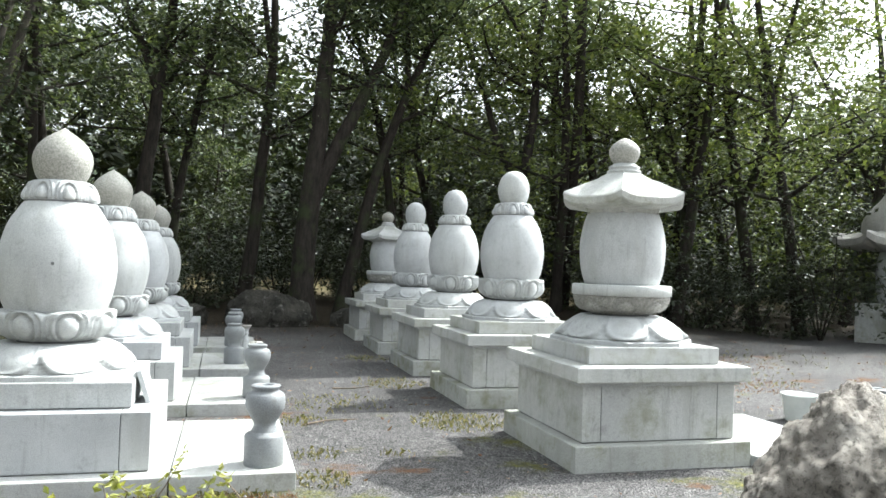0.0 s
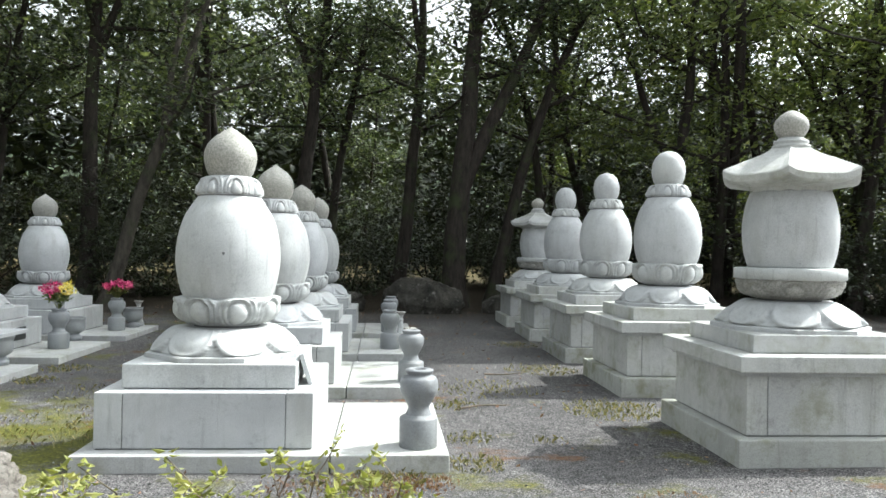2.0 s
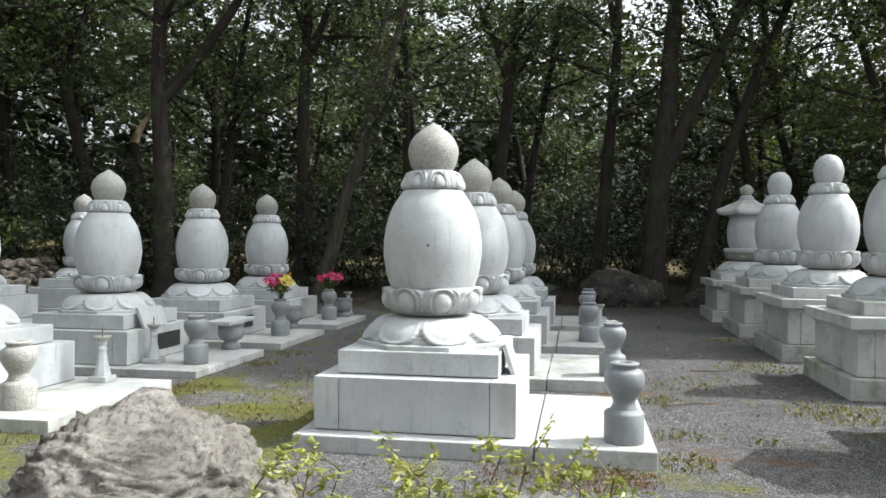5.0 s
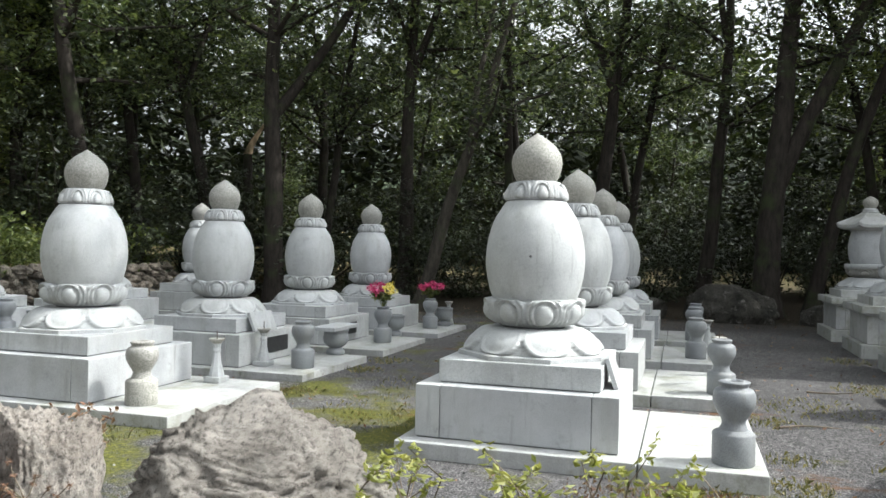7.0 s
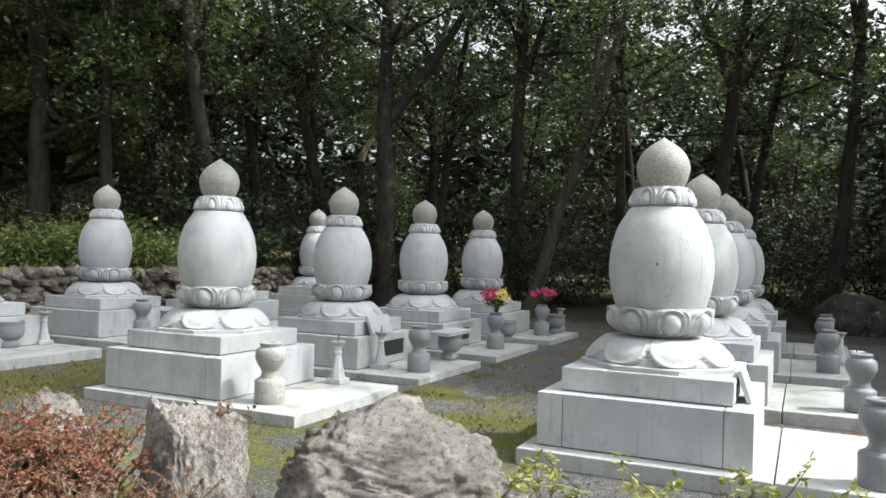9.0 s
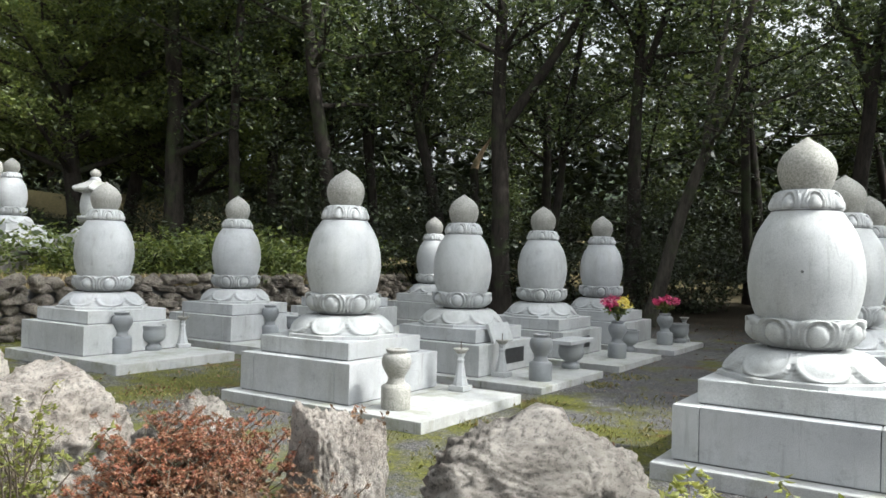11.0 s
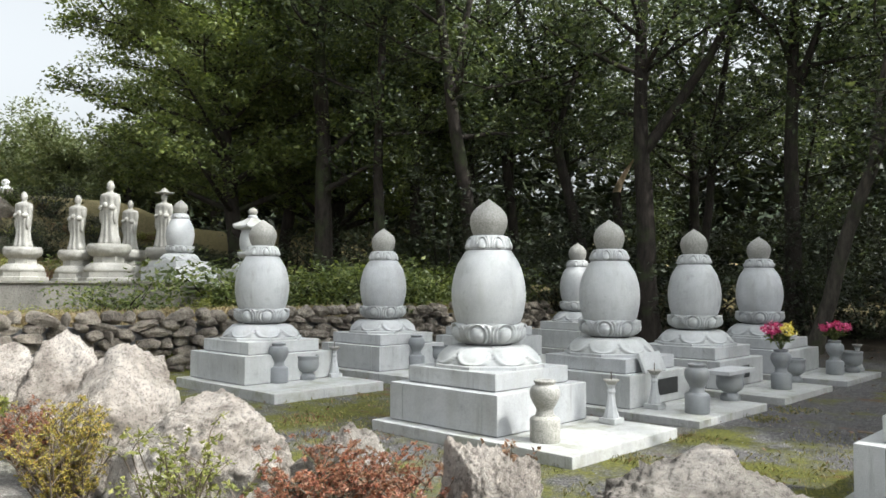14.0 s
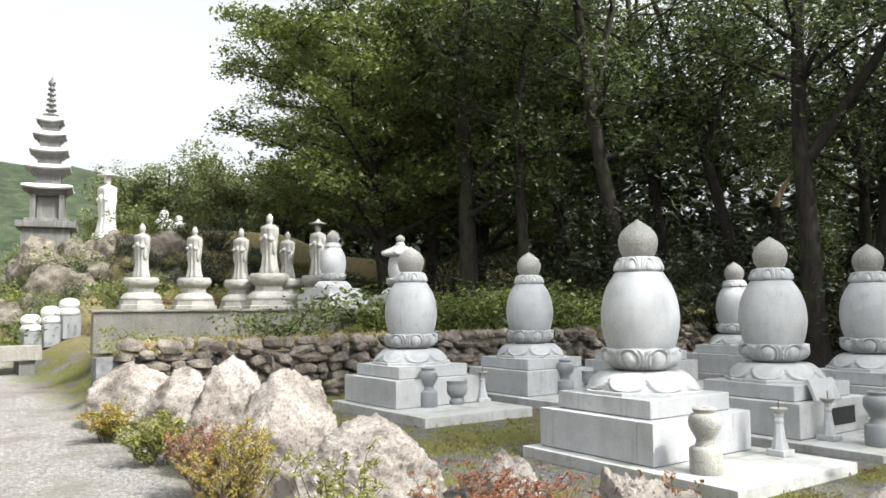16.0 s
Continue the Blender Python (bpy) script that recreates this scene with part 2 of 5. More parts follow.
HILL = m.done(m.ramp(m.noise(0.16, 8.0, 0.72, m.world()), (0.34, (0.018, 0.026, 0.016)), (0.52, (0.035, 0.046, 0.026)), (0.68, (0.06, 0.072, 0.042))), 0.95, 0.1)
m = Mat("dark_panel")
PANEL = m.done(m.ramp(m.noise(20.0), (0.3, 0.02), (0.7, 0.04)), 0.3, 0.5)
m = Mat("rusty_iron")
IRON = m.done(m.ramp(m.noise(60.0), (0.3, (0.05, 0.04, 0.03)), (0.7, (0.14, 0.1, 0.07))), 0.7, 0.4)


# ---- mesh helpers ----
def mesh_of(name, verts, faces, mats, smooth=True, index=None):
    me = bpy.data.meshes.new(name)
    me.from_pydata([tuple(v) for v in verts] if not isinstance(verts, np.ndarray) else verts.tolist(), [], faces if not isinstance(faces, np.ndarray) else faces.tolist())
    for k in (mats if isinstance(mats, (list, tuple)) else [mats]):
        me.materials.append(k)
    if smooth:
        me.polygons.foreach_set("use_smooth", [True] * len(me.polygons))
    if index is not None:
        me.polygons.foreach_set("material_index", index)
    me.update()
    return me


def piece(name, me, parent=None, m=None, label=""):
    """A mesh object under a thing; m places it in the thing's own frame."""
    ob = new(name, me)
    if m is not None:
        ob.matrix_local = m
    if parent is not None:
        ob.parent = parent
    return tagged(ob, label)


def root(name, m, label, category, group="", kind=""):
    ob = new(name)
    ob.empty_display_size = 0.1
    ob.matrix_world = m
    return tagged(ob, label, category, group, kind)


def box_mesh(name, x0, x1, y0, y1, z0, z1, mat, bevel=0.008, rough=0.0):
    bm = bmesh.new()
    bmesh.ops.create_cube(bm, size=1.0)
    for v in bm.verts:
        v.co = ((x0 + x1) / 2 + v.co.x * (x1 - x0), (y0 + y1) / 2 + v.co.y * (y1 - y0), (z0 + z1) / 2 + v.co.z * (z1 - z0))
    if bevel:
        bmesh.ops.bevel(bm, geom=bm.edges[:], offset=bevel, segments=2, affect='EDGES', profile=0.6)
    me = bpy.data.meshes.new(name)
    bm.to_mesh(me)
    bm.free()
    me.materials.append(mat)
    return me


def lathe(name, profile, mat, seg=48, bend=None, smooth=True, turn=0.0):
    """A turned form from (radius, height) rows; bend(angle, t, r, z) may carve it."""
    n = len(profile)
    verts, faces = [], []
    for i, (r, z) in enumerate(profile):
        for j in range(seg):
            a = 2 * math.pi * j / seg + turn
            rr, zz = bend(a, i / (n - 1), r, z) if bend else (r, z)
            verts.append((rr * math.cos(a), rr * math.sin(a), zz))
    for i in range(n - 1):
        for j in range(seg):
            k = (j + 1) % seg
            faces.append((i * seg + j, i * seg + k, (i + 1) * seg + k, (i + 1) * seg + j))
    faces.append(tuple(range(seg - 1, -1, -1)))
    faces.append(tuple((n - 1) * seg + j for j in range(seg)))
    return mesh_of(name, verts, faces, mat, smooth)


def spline(rows, steps):
    """Rows of (radius, height) rounded into a fine curve."""
    p = np.array(rows, float)
    s = np.linspace(0, len(p) - 1, steps)
    out = []
    for v in s:
        i = min(int(v), len(p) - 2)
        f = v - i
        a, b, c, d = p[max(i - 1, 0)], p[i], p[i + 1], p[min(i + 2, len(p) - 1)]
        q = 0.5 * (2 * b + (c - a) * f + (2 * a - 5 * b + 4 * c - d) * f * f + (3 * b - a - 3 * c + d) * f ** 3)
        out.append((max(q[0], 0.001), q[1]))
    return out


def tube(rows, sides=7):
    """Verts and faces of a tapered tube along rows of (point, radius)."""
    verts, faces = [], []
    for i, (p, r) in enumerate(rows):
        d = (Vector(rows[min(i + 1, len(rows) - 1)][0]) - Vector(rows[max(i - 1, 0)][0])).normalized()
        u = d.cross(Vector((0.3, 1, 0.1))).normalized()
        v = d.cross(u)
        for j in range(sides):
            a = 2 * math.pi * j / sides
            verts.append(Vector(p) + r * (math.cos(a) * u + math.sin(a) * v))
    for i in range(len(rows) - 1):
        for j in range(sides):
            k = (j + 1) % sides
            faces.append((i * sides + j, (i + 1) * sides + j, (i + 1) * sides + k, i * sides + k))
    faces.append(tuple((len(rows) - 1) * sides + j for j in range(sides)))
    return verts, faces


def leaves(rng, centres, spread, count, length, flat=0.6, fold=0.25):
    """Folded pointed leaves round the centres, as arrays of verts and faces."""
    c = np.repeat(np.asarray(centres, float), count, axis=0)
    n = len(c)
    off = rng.normal(size=(n, 3))
    off /= np.linalg.norm(off, axis=1, keepdims=True) + 1e-9
    off *= spread * rng.random((n, 1)) ** 0.45
    off[:, 2] *= flat
    p = c + off
    d = rng.normal(size=(n, 3)) * (1, 1, 0.55)
    d /= np.linalg.norm(d, axis=1, keepdims=True)
    up = rng.normal(size=(n, 3)) * 0.6 + (0, 0, 1)
    side = np.cross(d, up)
    side /= np.linalg.norm(side, axis=1, keepdims=True) + 1e-9
    nor = np.cross(side, d)
    L = length * (0.6 + 0.8 * rng.random((n, 1)))
    W = L * (0.2 + 0.1 * rng.random((n, 1)))
    tip, mid = p + d * L, p + d * L * 0.45 - nor * L * fold * 0.3
    verts = np.stack([p, mid + side * W, tip, mid - side * W], 1).reshape(-1, 3)
    k = np.arange(n)[:, None] * 4
    faces = np.concatenate([k + [0, 1, 2], k + [0, 2, 3]], 1).reshape(-1, 3)
    return verts, faces


def merged(parts):
    verts, faces, at = [], [], 0
    for v, f in parts:
        verts.extend(v)
        faces.extend(tuple(i + at for i in face) for face in f)
        at += len(v)
    return verts, faces


# ---- ground ----
def smooth01(v, a, b):
    t = min(max((v - a) / (b - a), 0.0), 1.0)
    return t * t * (3 - 2 * t)


WALL_X = -13.2


def height(x, y):
    """The lie of the land: flat yard, terrace behind the dry wall, mound in the west, rising woods."""
    h = 0.02 * noise.noise(Vector((x * 0.4, y * 0.4, 0)))
    side = smooth01(y - 0.22 * max(0.0, -x + WALL_X), 2.2, 2.9)
    h += 0.85 * smooth01(-x, -WALL_X + 0.05, -WALL_X + 0.35) * side
    h += 0.75 * smooth01(-x, 17.3, 17.6) * smooth01(y, 2.6, 4.2) * (1 - smooth01(y, 13, 16))
    h += 3.2 * smooth01(-x, 23.5, 32) * smooth01(y, 0.5, 5.0)
    h += 1.75 * smooth01(-x, 20.5, 31) * (1 - smooth01(y, 0.5, 5.0))
    h += 0.5 * smooth01(y, 19, 26) + 0.03 * max(0.0, y - 24)
    if math.hypot(x, y) > 20:
        h += 0.25 * noise.noise(Vector((x * 0.13, y * 0.13, 3)))
    return h


def axis_steps(lo, hi, near_lo, near_hi, fine):
    vals = list(np.arange(near_lo, near_hi + 1e-6, fine))
    step, v = fine, near_hi
    while v < hi:
        step *= 1.35
        v += step
        vals.append(v)
    step, v = fine, near_lo
    while v > lo:
        step *= 1.35
        v -= step
        vals.insert(0, v)
    return vals


xs = axis_steps(-2500, 2500, -36, 24, 0.3)
ys = axis_steps(-2500, 2500, -4, 30, 0.3)
gv = [(x, y, height(x, y) if abs(x) < 80 and abs(y) < 80 else 0.0) for y in ys for x in xs]
nx = len(xs)
gf = [(j * nx + i, j * nx + i + 1, (j + 1) * nx + i + 1, (j + 1) * nx + i) for j in range(len(ys) - 1) for i in range(nx - 1)]
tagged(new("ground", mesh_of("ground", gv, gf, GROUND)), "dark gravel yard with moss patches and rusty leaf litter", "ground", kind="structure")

# far wooded ridge
hv, hf = [], []
N = 160
for k in range(N + 1):
    a = radians(-140 + 200 * k / N)
    top = 62 + 14 * math.sin(a * 3.1 + 0.6) + 7 * noise.noise(Vector((a * 6, 0, 0))) + 2 * noise.noise(Vector((a * 40, 1, 0)))
    for r, z in ((230, -2), (300, top * 0.45), (370, top * 0.86), (420, top), (520, top * 0.8)):
        hv.append((r * math.sin(a), r * math.cos(a), z))
for k in range(N):
    for q in range(4):
        hf.append((k * 5 + q, (k + 1) * 5 + q, (k + 1) * 5 + q + 1, k * 5 + q + 1))
tagged(new("backdrop", mesh_of("hill", hv, hf, HILL)), "long low wooded hill on the horizon", "hill", kind="structure")


# ---- stone monuments ----
def petal(a, count):
    u = (a / (2 * math.pi) * count) % 1.0
    return 2 * u - 1


def petal_relief(u, t, wide, mid, tall):
    """Relief of one lotus petal: a swelling boss inside a raised arch."""
    e = math.hypot(u / wide, (t - mid) / tall)
    boss = math.sqrt(max(0.0, 1 - (e / 0.72) ** 2)) ** 0.8
    arch = math.exp(-((e - 1.0) / 0.11) ** 2)
    rim = math.exp(-((e - 1.38) / 0.12) ** 2)
    return 0.95 * boss + 0.75 * arch + 0.55 * rim - 0.5


def dish_bend(count, depth):
    def f(a, t, r, z):
        u = petal(a, count)
        on = min(1.0, t / 0.12) * min(1.0, (1 - t) / 0.06)
        return r + depth * on * petal_relief(u, t, 0.66, 0.44, 0.4), z + 0.3 * depth * (1 - u * u) * (1 if t > 0.75 else 0)
    return f


def dome_bend(count, depth):
    def f(a, t, r, z):
        u = petal(a, count)
        foot = 1 - t
        e = math.hypot(u / 0.92, (foot - 0.3) / 0.55)
        lip = math.exp(-((e - 1.0) / 0.1) ** 2)
        belly = math.sqrt(max(0.0, 1 - e * e))
        drop = -0.7 if e > 1.12 else 0.0
        on = min(1.0, t / 0.05) * min(1.0, (1 - t) / 0.15)
        k = depth * on * (0.55 * belly + 0.75 * lip + drop)
        return r + 0.7 * k, z + 0.6 * k * t
    return f


def cap_bend(count, depth):
    def f(a, t, r, z):
        u = petal(a, count)
        on = min(1.0, t / 0.1) * min(1.0, (1 - t) / 0.1)
        return r + depth * on * petal_relief(u, t, 0.62, 0.3, 0.46), z
    return f


def egg_upper(thing, z0, z1, z2, z3, tip, k=1.0, stone=STONE, ball=STONE_AGED, pointed=True):
    """Lotus dome, lotus dish, egg body, lotus cap and ball, from the heights of their joints."""
    plate = lathe("octagonal_plate", [(0.62 * k, z0 - 0.035), (0.62 * k, z0 + 0.003), (0.6 * k, z0 + 0.012)], stone, 8, smooth=False, turn=radians(22.5))
    piece("octagonal_plate", plate, thing)
    prof = spline([(0.55, 0), (0.558, 0.1), (0.535, 0.32), (0.5, 0.54), (0.45, 0.75), (0.385, 0.92), (0.28, 1.0)], 44)
    piece("lotus_dome", lathe("lotus_dome", [(r * k, z0 + (z1 - z0 - 0.015) * z) for r, z in prof], stone, 160, dome_bend(8, 0.034)), thing)
    piece("neck", lathe("neck", [(0.255 * k, z1 - 0.03), (0.255 * k, z1 + 0.02)], JOINT, 32), thing)
    prof = spline([(0.27, 0.0), (0.345, 0.14), (0.392, 0.42), (0.402, 0.75), (0.405, 0.93), (0.36, 1.0)], 40)
    piece("lotus_dish", lathe("lotus_dish", [(r * k, z1 + (z2 - z1) * z) for r, z in prof], stone, 192, dish_bend(8, 0.05)), thing, label="carved lotus petals in pale granite")
    prof = spline([(0.335, 0.0), (0.372, 0.12), (0.4, 0.3), (0.405, 0.44), (0.388, 0.62), (0.345, 0.8), (0.285, 0.93), (0.25, 0.995), (0.245, 1.0)], 40)
    piece("body", lathe("body", [(r * k, z2 - 0.01 + (z3 - z2 + 0.01) * z) for r, z in prof], stone, 64), thing, label="smooth egg-shaped granite body")
    c1 = z3 + (tip - z3) * 0.29
    piece("joint", lathe("joint", [(0.247 * k, z3 - 0.002), (0.247 * k, z3 + 0.013)], JOINT, 40), thing)
    prof = spline([(0.248, 0.0), (0.256, 0.1), (0.252, 0.35), (0.236, 0.65), (0.212, 0.9), (0.17, 1.0)], 30)
    piece("lotus_cap", lathe("lotus_cap", [(r * k, z3 + 0.012 + (c1 - z3 - 0.012) * z) for r, z in prof], stone, 160, cap_bend(8, 0.034)), thing)
    if pointed:
        prof = [(0.15, 0.0), (0.182, 0.12), (0.205, 0.33), (0.204, 0.48), (0.178, 0.64), (0.132, 0.77), (0.083, 0.86), (0.04, 0.93), (0.013, 0.975), (0.001, 1.0)]
    else:
        prof = [(0.15, 0.0), (0.178, 0.12), (0.2, 0.36), (0.195, 0.56), (0.165, 0.77), (0.11, 0.92), (0.05, 0.985), (0.003, 1.0)]
    piece("finial_ball", lathe("finial_ball", [(r * k, c1 - 0.01 + (tip - c1 + 0.01) * z) for r, z in spline(prof, 28)], ball, 40), thing, label="weathered grey-brown stone ball with a pointed tip" if pointed else "weathered rounded stone ball")


def panelled_block(thing, name, half, z0, z1, stone, corner=0.19, gap=0.005):
    """A square block faced with corner slabs and a middle slab, with open joints."""
    piece("core", box_mesh("core", -half + 0.012, half - 0.012, -half + 0.012, half - 0.012, z0, z1 - 0.02, JOINT, 0), thing)
    for a, b in ((-half, -half + corner), (-half + corner + gap, half - corner - gap), (half - corner, half)):
        piece("stone_block", box_mesh(name, a, b, -half, half, z0 + 0.009, z1, stone, 0.007), thing)


def egg_stupa(label):
    """Egg-bodied stupa on two square steps and a broad slab."""
    t = root("stupa", pose(0, 0, 0), label, "stupa", "egg-shaped stupas of the yard")
    piece("base_slab", box_mesh("base_slab", -0.86, 0.885, -0.92, 0.95, -0.06, 0.12, STONE_MOSSY, 0.01), t)
    piece("offering_slab", box_mesh("offering_slab", 0.895, 1.72, -0.92, 0.95, -0.06, 0.122, STONE_MOSSY, 0.01), t)
    panelled_block(t, "lower_block", 0.755, 0.12, 0.52, STONE)
    piece("joint", box_mesh("joint", -0.603, 0.603, -0.603, 0.603, 0.51, 0.54, JOINT, 0), t)
    piece("upper_block", box_mesh("upper_block", -0.615, 0.615, -0.615, 0.615, 0.528, 0.70, STONE, 0.009), t)
    egg_upper(t, 0.73, 0.94, 1.15, 1.945, 2.515)
    return t


def tall_pedestal(t):
    piece("plinth", box_mesh("plinth", -0.79, 0.79, -0.79, 0.79, -0.06, 0.21, STONE_PLINTH, 0.012), t, label="moss-stained granite plinth")
    panelled_block(t, "pedestal_block", 0.69, 0.21, 0.66, STONE_MOSSY, 0.16)
    piece("moulding", box_mesh("moulding", -0.72, 0.72, -0.72, 0.72, 0.66, 0.695, STONE, 0.006), t)
    piece("cornice", box_mesh("cornice", -0.785, 0.785, -0.785, 0.785, 0.695, 0.815, STONE_MOSSY, 0.01), t)
    piece("upper_block", box_mesh("upper_block", -0.60, 0.60, -0.60, 0.60, 0.815, 0.955, STONE_MOSSY, 0.009), t)
    piece("offering_slab", box_mesh("offering_slab", 0.80, 1.95, -0.85, 0.85, -0.06, 0.1, STONE, 0.01), t)


def tall_egg_stupa(label):
    t = root("stupa", pose(0, 0, 0), label, "stupa", "tall egg-shaped stupas in a row")
    tall_pedestal(t)
    egg_upper(t, 0.985, 1.2, 1.44, 2.225, 2.785, 0.97, ball=STONE, pointed=False)
    return t


def roof_bend():
    def f(a, t, r, z):
        ang = (a % (math.pi / 3)) - math.pi / 6
        hexr = math.cos(math.pi / 6) / math.cos(ang)              # 1 at the corners, 0.87 between
        lift = 0.05 * ((hexr - 0.866) / 0.134) ** 2 * (r / 0.55) ** 2
        return r * hexr * 1.06, z + lift
    return f


def roofed_stupa(label, stone=STONE_MOSSY):
    """Drum-bodied stupa under a six-sided stone roof."""
    t = root("stupa", pose(0, 0, 0), label, "stupa", "roofed stupas")
    tall_pedestal(t)
    piece("octagonal_plate", lathe("octagonal_plate", [(0.62, 0.95), (0.62, 0.985), (0.6, 0.995)], STONE, 8, smooth=False, turn=radians(22.5)), t)
    prof = spline([(0.555, 0), (0.565, 0.12), (0.535, 0.3), (0.475, 0.55), (0.41, 0.75), (0.34, 0.92), (0.27, 1.0)], 26)
    piece("lotus_dome", lathe("lotus_dome", [(r, 0.985 + 0.2 * z) for r, z in prof], STONE, 160, dome_bend(8, 0.042)), t)
    piece("neck", lathe("neck", [(0.25, 1.16), (0.25, 1.23)], JOINT, 32), t)
    prof = spline([(0.27, 0.0), (0.35, 0.2), (0.405, 0.6), (0.425, 1.0)], 36)
    piece("lotus_dish", lathe("lotus_dish", [(r, 1.2 + 0.16 * z) for r, z in prof], STONE_AGED, 160, dish_bend(8, 0.042)), t)
    piece("round_plate", lathe("round_plate", [(0.42, 1.36), (0.437, 1.365), (0.437, 1.445), (0.425, 1.455), (0.3, 1.456)], STONE, 64), t)
    prof = spline([(0.325, 0.0), (0.36, 0.2), (0.376, 0.45), (0.37, 0.65), (0.345, 0.86), (0.315, 1.0)], 24)
    piece("drum", lathe("drum", [(r, 1.455 + 0.63 * z) for r, z in prof], STONE, 64), t, label="barrel-shaped granite drum")
    rows = [(0.3, 2.075), (0.335, 2.075), (0.345, 2.11), (0.53, 2.135), (0.552, 2.15), (0.556, 2.2), (0.545, 2.215), (0.46, 2.265), (0.36, 2.325), (0.26, 2.375), (0.19, 2.42), (0.165, 2.44), (0.16, 2.45)]
    piece("roof", lathe("roof", rows, stone, 60, roof_bend(), smooth=False), t, label="six-sided stone roof with upturned corners")
    rings = [(0.13, 2.44), (0.15, 2.46), (0.15, 2.475), (0.125, 2.485), (0.14, 2.5), (0.135, 2.515), (0.11, 2.525), (0.1, 2.54)]
    piece("ring_neck", lathe("ring_neck", rings, STONE, 32), t)
    prof = spline([(0.085, 0.0), (0.118, 0.18), (0.137, 0.42), (0.125, 0.64), (0.08, 0.84), (0.03, 0.96), (0.002, 1.0)], 22)
    piece("finial_ball", lathe("finial_ball", [(r, 2.535 + 0.24 * z) for r, z in prof], STONE_AGED, 32), t)
    return t


def at(x, y, z=0.0, rz=0.0, s=1.0):
    return pose(x, y, z, 0, 0, rz) @ Matrix.Scale(s, 4)


ROW_A = [(-1.22, 6.28), (-1.24, 8.96), (-1.22, 11.56), (-1.21, 14.22)]
ROW_L = [(-5.81, 6.32), (-5.84, 8.80), (-5.83, 11.22), (-5.83, 13.74)]
SETTLED = {-5.81: (-0.01, 0.992), -5.84: (-0.03, 0.975), -5.83: (-0.03, 0.978), -10.5: (0.02, 1.0)}      # sunk and slightly smaller stupas
ROW_F = [(-10.5, 6.49), (-10.5, 8.95), (-10.5, 11.8), (-10.5, 14.95)]
ROW_R = [(3.38, 8.93), (3.38, 11.49), (3.38, 14.12)]
first = egg_stupa("pale granite egg-shaped stupa on a two-step square base")
spots = ROW_A + ROW_L + ROW_F
first.matrix_world = at(*spots[0])
for k, (x, y) in enumerate(spots[1:]):
    dz, size = SETTLED.get(x, (0.0, 1.0))
    copy_thing(first, at(x, y, dz, 0.6 * math.sin(k * 7.3), size))
piece("drill_hole", lathe("drill_hole", [(0.011, 0), (0.011, 0.006), (0.006, 0.007)], JOINT, 16), first, pose(0.04, -0.399, 1.5, 90), "small dark hole in the granite")
tall = tall_egg_stupa("pale granite egg-shaped stupa on a tall corniced pedestal")
tall.matrix_world = at(*ROW_R[0])
for k, (x, y) in enumerate(ROW_R[1:]):
    copy_thing(tall, at(x, y, 0.0, 0.5 * math.sin(k * 5.1)))
roofed = roofed_stupa("granite stupa with a six-sided roof on a mossy pedestal")
roofed.matrix_world = at(3.40, 6.20)
copy_thing(roofed, at(3.38, 16.75))


# ---- offerings on the slabs ----
def vase(label, stone=STONE_GREY):
    t = root("stone_vase", pose(0, 0, 0), label, "vase", "stone vases on the slabs")
    piece("foot", lathe("foot", [(0.136, 0), (0.14, 0.008), (0.14, 0.205), (0.132, 0.215), (0.1, 0.235)], stone, 40), t)
    prof = spline([(0.098, 0.225), (0.078, 0.285), (0.105, 0.34), (0.135, 0.40), (0.14, 0.455), (0.125, 0.5), (0.092, 0.52), (0.1, 0.54), (0.103, 0.555), (0.085, 0.562), (0.05, 0.56), (0.04, 0.52)], 40)
    piece("bowl", lathe("bowl", prof, stone, 40), t)
    return t


def burner(label):
    t = root("incense_burner", pose(0, 0, 0), label, "incense burner", "stone incense burners")
    piece("foot", lathe("foot", spline([(0.12, 0), (0.125, 0.05), (0.09, 0.09), (0.085, 0.11)], 12), STONE_GREY, 36), t)
    piece("bowl", lathe("bowl", spline([(0.085, 0.1), (0.15, 0.15), (0.172, 0.22), (0.165, 0.29), (0.172, 0.32), (0.178, 0.35), (0.15, 0.352), (0.14, 0.33), (0.02, 0.32)], 30), STONE_GREY, 36), t)
    return t


def candlestick(label):
    t = root("candlestick", pose(0, 0, 0), label, "candlestick", "stone candlesticks")
    piece("foot", box_mesh("foot", -0.095, 0.095, -0.095, 0.095, 0, 0.06, STONE, 0.008), t)
    piece("stem", lathe("stem", [(0.085, 0.06), (0.05, 0.2), (0.036, 0.3), (0.045, 0.33), (0.034, 0.36), (0.05, 0.4)], STONE, 8, smooth=False), t)
    piece("cup", lathe("cup", [(0.04, 0.395), (0.07, 0.43), (0.085, 0.45), (0.08, 0.455), (0.03, 0.445)], STONE_AGED, 24), t)
    piece("spike", lathe("spike", [(0.005, 0.44), (0.005, 0.53), (0.001, 0.54)], IRON, 8), t)
    return t


v0, b0, c0 = vase("grey granite flower vase on a round foot"), burner("round grey granite incense burner"), candlestick("small pale stone candlestick with an iron spike")
VASES = [(0.29, 5.62, 0.122), (0.33, 8.42, 0.122), (0.12, 11.25, 0.122), (0.12, 13.6, 0.122), (0.16, 14.7, 0.122),
         (-4.45, 8.42, 0.09), (-4.55, 11.25, 0.09), (-4.6, 13.75, 0.09),
         (-9.75, 6.3, 0.142), (-9.7, 9.0, 0.142)]
BURNERS = [(-4.6, 9.65, 0.09), (-4.72, 12.2, 0.09), (-4.5, 14.3, 0.09), (-9.75, 6.8, 0.142), (-9.75, 9.6, 0.142)]
